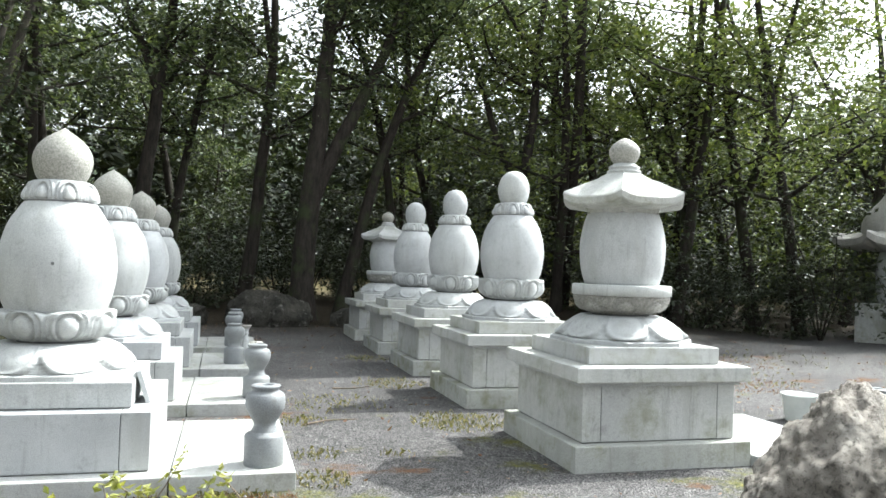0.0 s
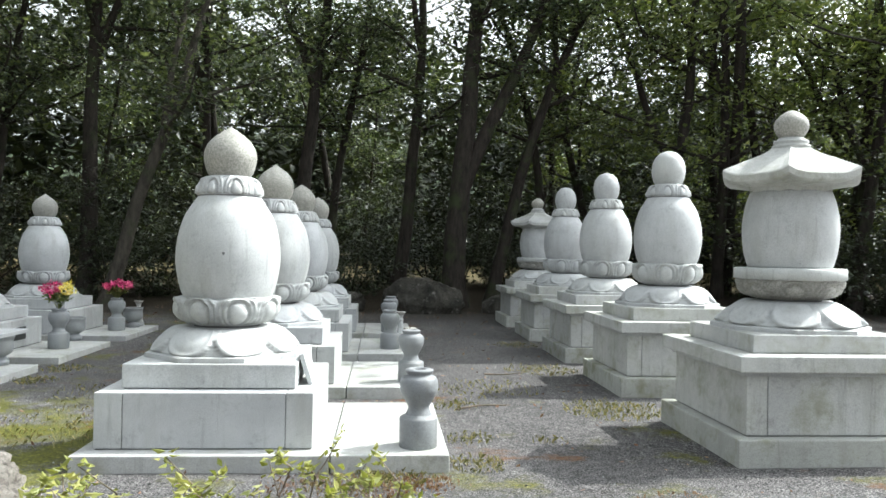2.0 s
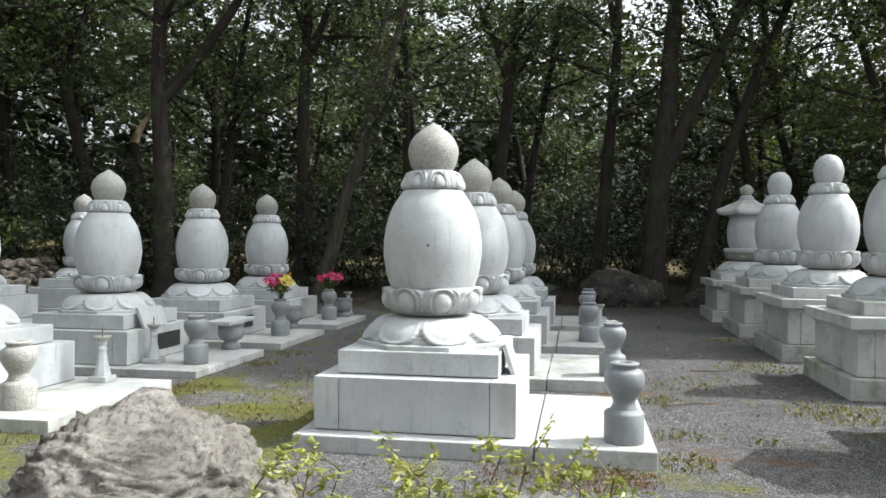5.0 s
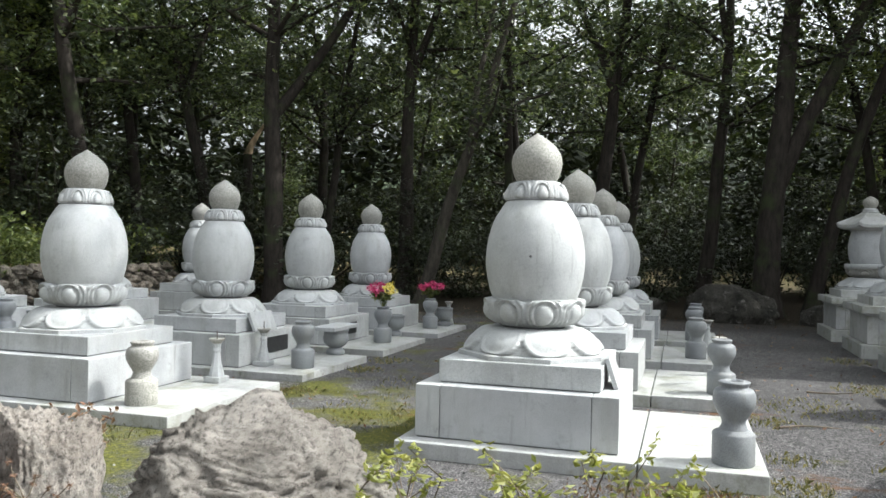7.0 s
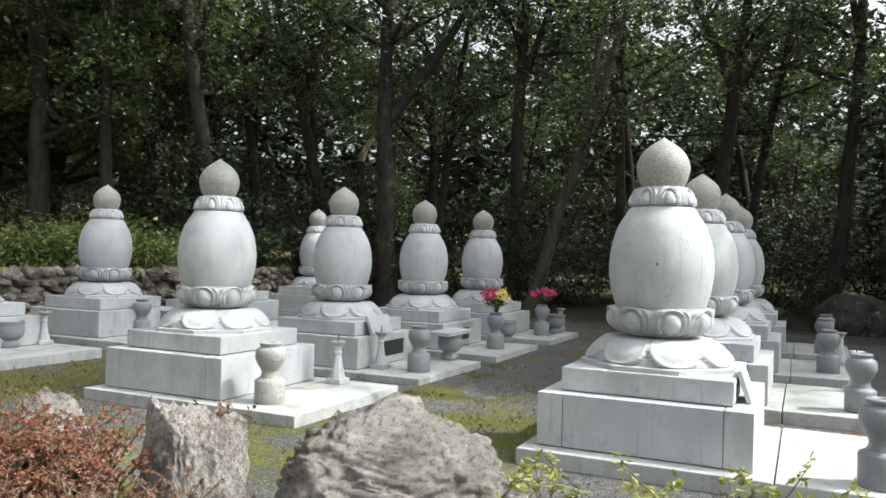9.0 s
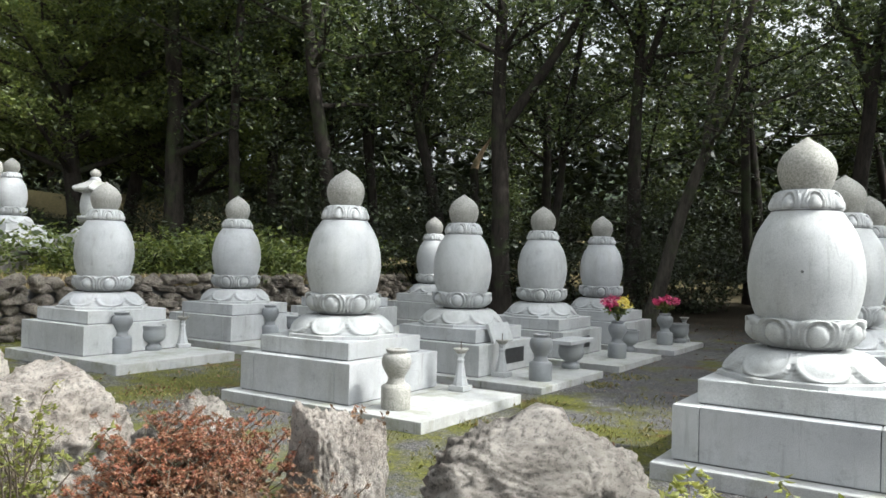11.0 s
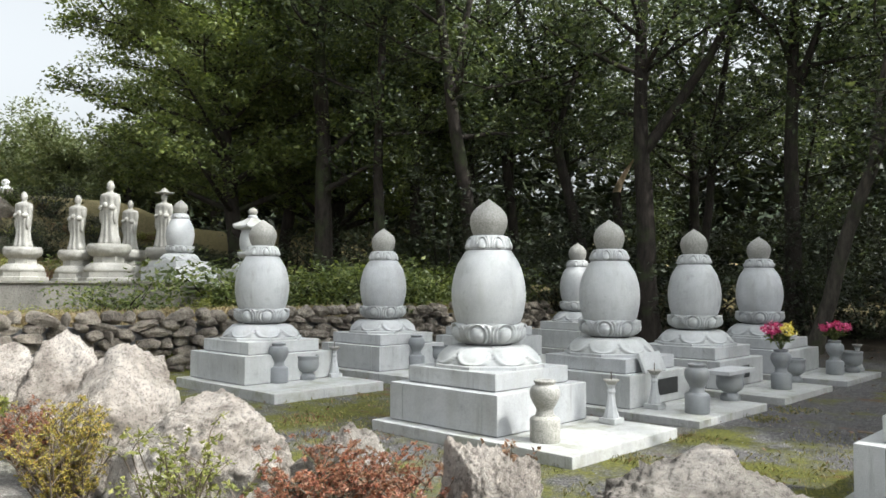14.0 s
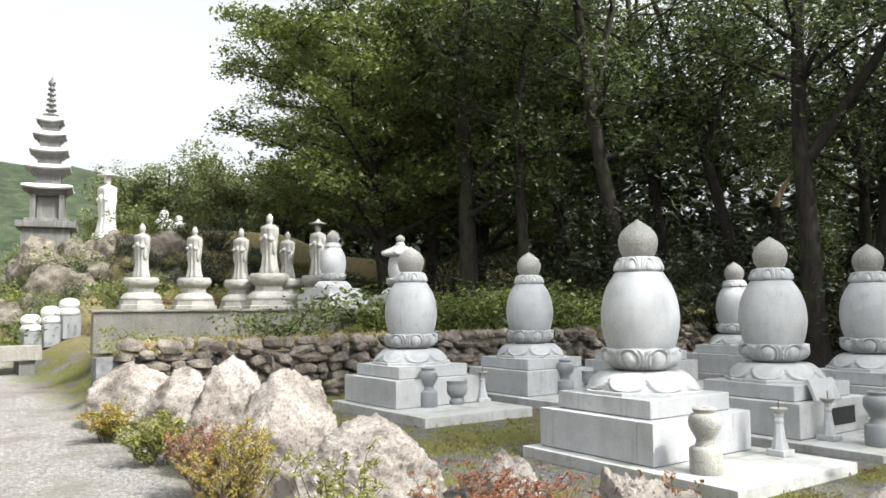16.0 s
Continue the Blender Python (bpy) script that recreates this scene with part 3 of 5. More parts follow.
STICKS = [(-4.72, 7.02, 0.113), (-4.95, 8.35, 0.09), (0.36, 9.72, 0.122), (-9.72, 7.28, 0.142), (-4.5, 14.62, 0.09), (0.3, 12.3, 0.122)]
vase("pale granite flower vase on a round foot", STONE_AGED).matrix_world = at(-4.66, 5.78, 0.111)
for proto, spots_ in ((v0, VASES), (b0, BURNERS), (c0, STICKS)):
    proto.matrix_world = at(*spots_[0])
    for k, p in enumerate(spots_[1:]):
        copy_thing(proto, at(*p, rz=37.0 * k))


# ---- rocks ----
def rock_mesh(name, sx, sy, sz, seed, mat, detail=5, rough=1.0, boxy=0.72):
    bm = bmesh.new()
    bmesh.ops.create_icosphere(bm, subdivisions=detail, radius=1.0)
    o = Vector((seed * 7.31, seed * 3.17, seed * 1.7))
    cuts = []
    rng = random.Random(seed)
    for _ in range(20):
        d = Vector((rng.uniform(-1, 1), rng.uniform(-1, 1), rng.uniform(-0.3, 1))).normalized()
        cuts.append((d, rng.uniform(0.56, 0.84)))
    for v in bm.verts:
        p = v.co.normalized()
        p = Vector([math.copysign(abs(q) ** boxy, q) for q in p]) * 0.86
        p *= 1 + 0.12 * rough * noise.fractal(p * 1.3 + o, 0.9, 2.0, 3)
        for d, lim in cuts:                           # broken flat faces
            over = p.dot(d) - lim
            if over > 0:
                p = p - d * over * 0.96
        n2 = noise.fractal(p * 4.5 + o, 0.7, 2.1, 5)
        crack = max(0.0, 0.07 - abs(noise.noise(p * 2.3 + o * 2)))
        n3 = noise.fractal(p * 15.0 + o, 0.6, 2.2, 3)
        p = p * (1 + rough * (0.085 * n2 - 0.4 * crack + 0.05 * n3))
        v.co = Vector((p.x * sx, p.y * sy, p.z * sz))
    me = bpy.data.meshes.new(name)
    bm.to_mesh(me)
    bm.free()
    me.materials.append(mat)
    me.polygons.foreach_set("use_smooth", [True] * len(me.polygons))
    return me


ROCKS = [  # x, y, top, half x, half y, turn, seed, material, label
    (-1.68, 2.8, 1.03, 0.86, 0.52, 8, 1, ROCK, "large pitted grey boulder edging the path"),
    (-2.76, 2.76, 0.97, 0.27, 0.3, 5, 24, ROCK_PINK, "upright block of broken pale rock"),
    (-3.75, 2.75, 0.85, 0.55, 0.38, -10, 3, ROCK, "low jagged grey rock edging the path"),
    (-4.9, 2.5, 0.96, 0.85, 0.72, 20, 4, ROCK_PINK, "large pinkish boulder edging the path"),
    (-6.25, 2.5, 1.12, 0.62, 0.55, -20, 5, ROCK_PINK, "tall pinkish boulder edging the path"),
    (-7.7, 2.65, 1.18, 0.6, 0.5, 30, 6, ROCK_PINK, "tall leaning rock edging the path"),
    (-9.6, 2.75, 0.95, 0.9, 0.5, 10, 7, ROCK_PINK, "pale low boulder beside the path"),
    (-11.6, 2.6, 0.95, 0.8, 0.5, 50, 8, ROCK_PINK, "pale boulder at the end of the dry wall"),
    (2.72, 2.74, 1.27, 0.92, 0.62, 35, 9, ROCK, "big dark grey boulder edging the path"),
    (-0.12, 2.85, 0.69, 0.62, 0.35, 8, 10, ROCK, "low flat grey rock in front of the stupa"),
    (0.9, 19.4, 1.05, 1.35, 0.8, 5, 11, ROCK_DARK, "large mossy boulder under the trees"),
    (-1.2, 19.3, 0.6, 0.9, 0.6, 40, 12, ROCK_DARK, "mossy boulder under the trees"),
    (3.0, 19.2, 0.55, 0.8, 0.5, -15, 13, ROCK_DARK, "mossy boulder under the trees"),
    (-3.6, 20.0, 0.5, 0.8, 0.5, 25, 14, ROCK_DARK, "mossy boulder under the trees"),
    (13.4, 21.2, 0.55, 0.9, 0.5, 10, 15, ROCK_WALL, "grey boulder along the wood's edge"),
    (15.3, 20.6, 0.5, 0.8, 0.5, 60, 16, ROCK_WALL, "grey boulder along the wood's edge"),
    (17.6, 20.2, 0.45, 0.9, 0.45, 0, 17, ROCK_WALL, "grey boulder along the wood's edge"),
    (19.6, 18.4, 0.85, 1.0, 0.6, 20, 18, ROCK_WALL, "large grey boulder along the wood's edge"),
    (11.6, 21.6, 0.5, 0.8, 0.5, 20, 19, ROCK_WALL, "grey boulder along the wood's edge"),
]
for x, y, top, hx, hy, turn, seed, mat, label in ROCKS:
    low = -0.25
    sz = (top - low) / 2 / 0.98
    ob = new("boulder", rock_mesh("boulder", hx, hy, sz, seed, mat, 6 if y < 4 and x > -5 else 5 if y < 4 else 4, 1.0, {9: 1.0, 1: 0.5, 4: 0.58}.get(seed, 0.72)))
    ob.matrix_world = pose(x, y, low + sz, 0, 0, turn)
    tagged(ob, label, "boulder", "boulders")


# ---- dry stone wall and terraces in the west ----
def dry_wall(name, x, y0, y1, z0, z1, seed, label, mat=ROCK_WALL, size=0.24):
    """A wall of loose stones facing east: each stone its own piece."""
    rng = random.Random(seed)
    t = root(name, pose(x, (y0 + y1) / 2, z0), label, "stone wall", kind="structure")
    shapes = [rock_mesh("stone", 1, 1, 1, 60 + seed * 10 + k, mat, 2, 1.5, 0.5) for k in range(9)]
    for sh in shapes:
        sh.polygons.foreach_set("use_smooth", [False] * len(sh.polygons))
    core = box_mesh("fill", -0.5, -0.14, -(y1 - y0) / 2, (y1 - y0) / 2, -0.2, z1 - z0 - 0.12, JOINT, 0)
    piece("fill", core, t)
    z = 0.0
    while z < z1 - z0 - 0.04:
        hgt = size * rng.uniform(0.4, 0.8)
        y = y0 + rng.uniform(0, size)
        while y < y1:
            wid = size * rng.uniform(0.6, 2.4)
            zz = z + hgt / 2 + rng.uniform(-0.03, 0.03)
            m = pose(rng.uniform(-0.1, 0.06), y + wid / 2 - (y0 + y1) / 2, zz, rng.uniform(-24, 24), rng.uniform(-14, 14), rng.uniform(-18, 18))
            piece("stone", shapes[rng.randrange(9)], t, m @ Matrix.Diagonal((0.2 * rng.uniform(0.8, 1.3), wid * 0.6, hgt * 0.7, 1)))
            y += wid
        z += hgt * 0.93
    return t


dry_wall("wall_west", WALL_X, 2.5, 17.5, 0.0, 0.95, 1, "dry wall of stacked dark volcanic stones", size=0.262)
low = root("wall_terrace", pose(-17.45, 8.6, 0.7), "low weathered concrete terrace wall", "wall", kind="structure")
piece("wall_body", box_mesh("wall_body", -0.12, 0.12, -5.4, 5.4, 0, 0.84, CONCRETE, 0.02), low)
piece("coping", box_mesh("coping", -0.18, 0.18, -5.45, 5.45, 0.842, 0.9, CONCRETE, 0.015), low)


# ---- statues ----
def blob(bm, c, r):
    """An ellipsoid added to a mesh under construction."""
    got = bmesh.ops.create_uvsphere(bm, u_segments=16, v_segments=10, radius=1.0)
    for v in got["verts"]:
        v.co = Vector(c) + Vector((v.co.x * r[0], v.co.y * r[1], v.co.z * r[2]))


def standing_figure(name, h, mat, hat=False, slim=1.0):
    """A robed standing figure, looking along +x, as one plain mesh."""
    body = [(0.15, 0.0), (0.165, 0.03), (0.14, 0.14), (0.122, 0.3), (0.128, 0.44), (0.145, 0.56), (0.135, 0.66), (0.15, 0.74), (0.135, 0.785), (0.075, 0.815), (0.045, 0.83), (0.045, 0.86)]

    def f(a, t, r, z):
        fold = 0.018 * h * math.sin(a * 8 + 4 * t) * (1 - t) if 0.03 < t < 0.66 else 0.0
        s = math.sin(a)
        return (r + fold) * (0.72 + 0.36 * s * s), z
    me = lathe(name, [(r * h * slim, z * h) for r, z in spline(body, 40)], mat, 44, f)
    bm = bmesh.new()
    bm.from_mesh(me)
    blob(bm, (0, 0, 0.915 * h), (0.062 * h, 0.055 * h, 0.085 * h))
    blob(bm, (0, 0, 0.985 * h), (0.035 * h, 0.035 * h, 0.025 * h))
    for sgn in (-1, 1):
        blob(bm, (0.0, sgn * 0.13 * h * slim, 0.67 * h), (0.055 * h, 0.05 * h, 0.12 * h))
        blob(bm, (0.06 * h, sgn * 0.095 * h * slim, 0.57 * h), (0.075 * h, 0.05 * h, 0.05 * h))
        blob(bm, (0.03 * h, sgn * 0.125 * h * slim, 0.45 * h), (0.045 * h, 0.035 * h, 0.13 * h))
    blob(bm, (0.115 * h, 0, 0.61 * h), (0.035 * h, 0.04 * h, 0.05 * h))
    if hat:
        bm.from_mesh(lathe("brim", [(0.02, h * 0.985), (0.16 * h, h * 0.985), (0.165 * h, h * 1.0), (0.1 * h, h * 1.015), (0.055 * h, h * 1.03), (0.045 * h, h * 1.06), (0.01, h * 1.09)], mat, 24))
    bm.to_mesh(me)
    bm.free()
    me.polygons.foreach_set("use_smooth", [True] * len(me.polygons))
    return me


def lotus_pedestal(t, w, hgt, mat):
    piece("base", lathe("base", [(w, 0), (w, hgt * 0.2), (w * 0.9, hgt * 0.22), (w * 0.9, hgt * 0.34)], mat, 8, smooth=False, turn=radians(22.5)), t)
    piece("lotus_base", lathe("lotus_base", spline([(w * 0.82, hgt * 0.34), (w * 0.85, hgt * 0.4), (w * 0.76, hgt * 0.5), (w * 0.62, hgt * 0.56)], 12), mat, 64, cap_bend(10, 0.025)), t)
    piece("waist", lathe("waist", [(w * 0.56, hgt * 0.55), (w * 0.56, hgt * 0.72)], mat, 8, smooth=False), t)
    piece("lotus_seat", lathe("lotus_seat", spline([(w * 0.58, hgt * 0.71), (w * 0.72, hgt * 0.8), (w * 0.76, hgt * 0.92), (w * 0.7, hgt)], 12), mat, 64, cap_bend(10, 0.025)), t)


STATUES = [(76.3, 22.0, 3.89, 1.78, 2.45, False), (72.8, 22.0, 3.85, 1.78, 2.45, False), (69.6, 22.0, 3.83, 1.74, 2.4, False), (67.6, 21.4, 4.18, 1.7, 2.55, False), (66.3, 22.4, 3.8, 1.7, 2.45, False), (64.1, 21.6, 4.1, 1.66, 2.5, True)]


def westward(bearing, d):
    """A spot d metres from the path's western end, at so many degrees west of north."""
    return -0.41 - d * math.sin(radians(bearing)), d * math.cos(radians(bearing))


for k, (b, d, top, foot, feet, hat) in enumerate(STATUES):
    x, y = westward(b, d)
    g = height(x, y)
    ped = root("statue_pedestal", pose(x, y, g - 0.05), "round granite lotus pedestal under a statue", "pedestal", "statue pedestals")
    lotus_pedestal(ped, 0.6 if k != 3 else 0.7, feet - g + 0.05, STONE_AGED)
    st = new("statue", standing_figure("statue", (top - feet) / (1.09 if hat else 1.0), STONE_AGED, hat))
    st.matrix_world = pose(x, y, feet - 0.004, 0, 0, -62)
    tagged(st, "standing robed stone figure with a broad flat hat" if hat else "standing robed stone figure on a lotus pedestal", "statue", "row of standing statues")

# small stupas between the statues and the yard
for b, d, s, kind in ((63.0, 20.5, 0.86, "egg"), (58.0, 21.5, 0.93, "roof")):
    x, y = westward(b, d)
    copy_thing(first if kind == "egg" else roofed, at(x, y, height(x, y) - 0.02 if kind == "egg" else height(x, y) - 0.55, 12, s))


# ---- pagoda on its mound ----
def pagoda():
    x, y = westward(82.2, 34.0)
    z0 = 5.13
    t = root("pagoda", pose(x, y, z0, 0, 0, -12), "tall grey stone pagoda with tiered roofs and a ringed spire", "pagoda")
    k = 0.0251
    piece("base", box_mesh("base", -34 * k, 34 * k, -34 * k, 34 * k, -1.3, -13 * k, STONE_DARK, 0.05), t)
    piece("base_slab", box_mesh("base_slab", -42 * k, 42 * k, -42 * k, 42 * k, -13 * k, -3 * k, STONE_DARK, 0.03), t)
    piece("base_top", box_mesh("base_top", -31 * k, 31 * k, -31 * k, 31 * k, -3 * k, 2 * k, STONE_DARK, 0.02), t)
    piece("inner_chamber", box_mesh("inner_chamber", -15 * k, 15 * k, -15 * k, 15 * k, 2 * k, 40 * k, STONE_DARK, 0.02), t)
    for sx in (-1, 1):
        for sy in (-1, 1):
            piece("pillar", box_mesh("pillar", sx * 20 * k - 4 * k, sx * 20 * k + 4 * k, sy * 20 * k - 4 * k, sy * 20 * k + 4 * k, 2 * k, 40 * k, STONE_DARK, 0.02), t)
    z = 38 * k
    for w_, up in ((35.5, 32), (31.5, 27), (27.5, 26), (23.5, 24), (19.5, 20)):
        w = w_ * k

        def eave(a, tt, r, zz):
            sq = 1 / max(abs(math.cos(a)), abs(math.sin(a)))
            return r * sq, zz + 0.16 * (sq - 1.0) * (1 if r > w * 0.6 else 0)
        under = [(w * 0.5, 0), (w * 0.62, 0), (w * 0.66, 3 * k), (w * 0.76, 3 * k), (w * 0.8, 6 * k), (w * 0.93, 8 * k), (w * 0.985, 9 * k), (w * 0.985, 11.5 * k), (w * 0.5, 11.6 * k)]
        over = [(w * 0.6, 11.2 * k), (w * 1.0, 11.2 * k), (w, 13 * k), (w * 0.97, 13.6 * k), (w * 0.75, 16 * k), (w * 0.58, 19 * k), (w * 0.45, 20 * k)]
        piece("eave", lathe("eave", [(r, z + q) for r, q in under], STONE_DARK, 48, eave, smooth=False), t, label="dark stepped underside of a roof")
        # pale upper part: sunlight on the roof tops is put into the stone colour
        piece("roof", lathe("roof", [(r, z + q) for r, q in over], STONE_WHITE, 48, eave, smooth=False), t, label="square stone roof with sunlight in its pale colour")
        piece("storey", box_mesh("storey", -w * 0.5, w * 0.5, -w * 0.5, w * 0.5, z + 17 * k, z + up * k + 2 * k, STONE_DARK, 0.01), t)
        z += up * k
    spire, h = [], z
    for i in range(6):
        r = (12 if i == 0 else 8.5 - i * 0.6) * k
        spire += [(r * 0.45, h), (r, h + 1.5 * k), (r, h + 4 * k), (r * 0.45, h + 6 * k)]
        h += 8.6 * k
    spire += [(4 * k, h), (6 * k, h + 4 * k), (3 * k, h + 9 * k), (0.5 * k, h + 14 * k)]
    piece("spire", lathe("spire", spire, STONE_DARK, 16), t)
    # boulders of the mound
    for i in range(44):
        rng = random.Random(100 + i)
        bx, by = westward(rng.uniform(73.3, 86.7) if i < 24 else rng.uniform(78.4, 85.7), rng.uniform(26.5, 32))
        big_ = 1.0 if i < 24 else 1.35
        ob = new("boulder", rock_mesh("boulder", big_ * rng.uniform(0.5, 1.1), big_ * rng.uniform(0.4, 0.8), big_ * rng.uniform(0.4, 0.8), 200 + i, ROCK_BANK, 4))
        ob.matrix_world = pose(bx, by, height(bx, by) + rng.uniform(-0.25, 0.1), 0, 0, rng.uniform(0, 180))
        tagged(ob, "weathered boulder on the mound below the pagoda", "boulder", "mound boulders")


pagoda()
x, y = westward(78.6, 36)
ped = root("statue_pedestal", pose(x, y, height(x, y) - 0.3), "tall pale stone pedestal of a large statue", "pedestal")
feet = 4.9
lotus_pedestal(ped, 0.8, feet - height(x, y) + 0.3, STONE_WHITE)
st = new("statue", standing_figure("statue", 2.56, STONE_WHITE, True, 1.15))
st.matrix_world = pose(x, y, feet - 0.004, 0, 0, -70)
tagged(st, "large white standing stone figure with a flat hat", "statue")


def seated_figure(h):
    rows = spline([(0.5, 0), (0.52, 0.1), (0.45, 0.25), (0.32, 0.33), (0.27, 0.5), (0.29, 0.62), (0.2, 0.7), (0.1, 0.73), (0.13, 0.8), (0.14, 0.88), (0.09, 0.96), (0.02, 1.0)], 30)
    return lathe("statue", [(r * h, z * h) for r, z in rows], STONE_WHITE, 32, lambda a, t, r, z: (r * (0.85 + 0.3 * math.sin(a) ** 2), z))


for b, d, h, zf in ((74.9, 33, 1.35, 4.32), (73.9, 33.5, 1.05, 4.46)):
    x, y = westward(b, d)
    ob = new("statue", seated_figure(h))
    ob.matrix_world = pose(x, y, zf, 0, 0, -70)
    tagged(ob, "white seated stone figure on the bank", "statue", "seated statues")
    r = new("boulder", rock_mesh("boulder", 0.9, 0.8, (zf - height(x, y)) / 2 + 0.35, 300 + int(b), ROCK_WALL, 3))
    r.matrix_world = pose(x, y, (zf + height(x, y)) / 2 - 0.2, 0, 0, 20)
    tagged(r, "boulder carrying a seated statue", "boulder", "mound boulders")

# three carved white blocks on dark cubes beside the drive, with a low slab bench
for b in (83.0, 81.85, 80.75):
    x, y = westward(b, 24)
    t = root("stone_post", pose(x, y, height(x, y) - 0.05, 0, 0, 10), "white carved stone head on a dark square post", "stone post", "carved posts beside the drive")
    piece("cube", box_mesh("cube", -0.24, 0.24, -0.24, 0.24, 0, 0.64, STONE_GREY, 0.015), t, label="polished dark grey cube")
    piece("top", lathe("top", spline([(0.2, 0.64), (0.26, 0.68), (0.27, 0.78), (0.22, 0.84), (0.26, 0.92), (0.24, 1.04), (0.12, 1.12), (0.02, 1.13)], 28), STONE_WHITE, 32), t, label="white carved stone head")
x, y = westward(84.6, 21.5)
t = root("slab_bench", pose(x, y, height(x, y) - 0.03, 0, 0, 8), "low mossy stone slab on two short blocks", "stone bench")
piece("slab", box_mesh("slab", -0.35, 0.35, -0.8, 0.8, 0.36, 0.72, CONCRETE, 0.02), t)
for sy in (-0.5, 0.5):
    piece("block", box_mesh("block", -0.25, 0.25, sy - 0.18, sy + 0.18, 0, 0.36, STONE_DARK, 0.02), t)


# ---- trees ----
def bent(rng, p, d, length, n, r0, r1, wobble=0.12, lift=0.0):
    """Rows of a branch that starts at p towards d."""
    rows, q, d = [], Vector(p), Vector(d).normalized()
    for i in range(n + 1):
        f = i / n
        rows.append((q.copy(), r0 + (r1 - r0) * f))
        d = (d + Vector((rng.uniform(-1, 1), rng.uniform(-1, 1), rng.uniform(-0.6, 0.6) + lift)) * wobble).normalized()
        q = q + d * (length / n)
    return rows


def tree(seed, h, r, label, lean=(0, 0), fork=0.45, limbs=9, low=0.35, clumps=250, per=26, leaf=LEAF, size=0.16, spread=0.66, reach=3.4, fork_to=None, skin=BARK):
    """Broadleaf evergreen: trunk with a fork, limbs and a ragged crown."""
    rng = random.Random(seed)
    nr = np.random.default_rng(seed)
    t = root("tree", pose(0, 0, 0), label, "tree", "trees of the wood")
    wood, tips = [], []
    trunk = bent(rng, (0, 0, -0.3), (lean[0], lean[1], 1), h, 12, r, r * 0.3, 0.07, 0.02)
    trunk[0] = (trunk[0][0], r * 1.45)
    wood.append(tube(trunk, 9))
    stems = [trunk]
    if fork:
        i = int(12 * fork)
        a = rng.uniform(0, 6.28)
        st = bent(rng, trunk[i][0], (fork_to, 0.05, 1) if fork_to is not None else (math.cos(a) * 0.5, math.sin(a) * 0.5, 1), h * (1 - fork) * 0.95, 9, trunk[i][1] * 0.8, r * 0.2, 0.09, 0.03)
        wood.append(tube(st, 8))
        stems.append(st)
    for k in range(limbs):
        st = stems[k % len(stems)]
        i = rng.randrange(int(len(st) * low), len(st) - 1)
        p, rr = st[i]
        a = k * 2.4 + rng.uniform(-0.5, 0.5)
        ln = reach * rng.uniform(0.55, 1.15)
        limb = bent(rng, p, (math.cos(a), math.sin(a), rng.uniform(0.15, 0.8)), ln, 7, rr * 0.5, 0.018, 0.16, 0.05)
        wood.append(tube(limb, 5))
        tips += [q for q, _ in limb[2:]]
        for _ in range(3):
            j = rng.randrange(2, 7)
            a2 = rng.uniform(0, 6.28)
            sub = bent(rng, limb[j][0], (math.cos(a2), math.sin(a2), rng.uniform(-0.1, 0.7)), ln * 0.45, 5, limb[j][1] * 0.6, 0.008, 0.2, 0.03)
            wood.append(tube(sub, 4))
            tips += [q for q, _ in sub[1:]] * 2
    tips += [q for st in stems for q, _ in st[-3:]] * 2
    piece("trunk", mesh_of("trunk", *merged(wood), skin), t)
    pick = np.array([list(tips[rng.randrange(len(tips))]) for _ in range(clumps)])
    pick += nr.normal(size=pick.shape) * 0.33
    piece("crown", mesh_of("crown", *leaves(nr, pick, spread, per, size), leaf, smooth=False), t)
    return t


def undergrowth(seed, h, w, leaf=LEAF_SHADED, clumps=80, per=24, size=0.145, name="shrub", label="dense evergreen shrub under the trees, shade in its leaf colour"):
    rng = random.Random(seed)
    nr = np.random.default_rng(seed)
    t = root(name, pose(0, 0, 0), label, "shrub", "shrubs of the wood")
    wood, tips = [], []
    for k in range(7):
        a = k * 0.9 + rng.uniform(0, 0.5)
        st = bent(rng, (0, 0, -0.1), (math.cos(a) * w * 0.4, math.sin(a) * w * 0.4, h * 0.6), h * rng.uniform(0.7, 1.05), 7, 0.03, 0.006, 0.14, 0.02)
        wood.append(tube(st, 5))
        tips += [q for q, _ in st[1:]]
    piece("twig_frame", mesh_of("twig_frame", *merged(wood), BARK), t)
    pick = np.array([list(tips[rng.randrange(len(tips))]) for _ in range(clumps)]) + nr.normal(size=(clumps, 3)) * (w * 0.22, w * 0.22, h * 0.08)
    pick[:, 2] = np.maximum(pick[:, 2], 0.08)
    piece("crown", mesh_of("crown", *leaves(nr, pick, 0.4, per, size), leaf, smooth=False), t)
    return t


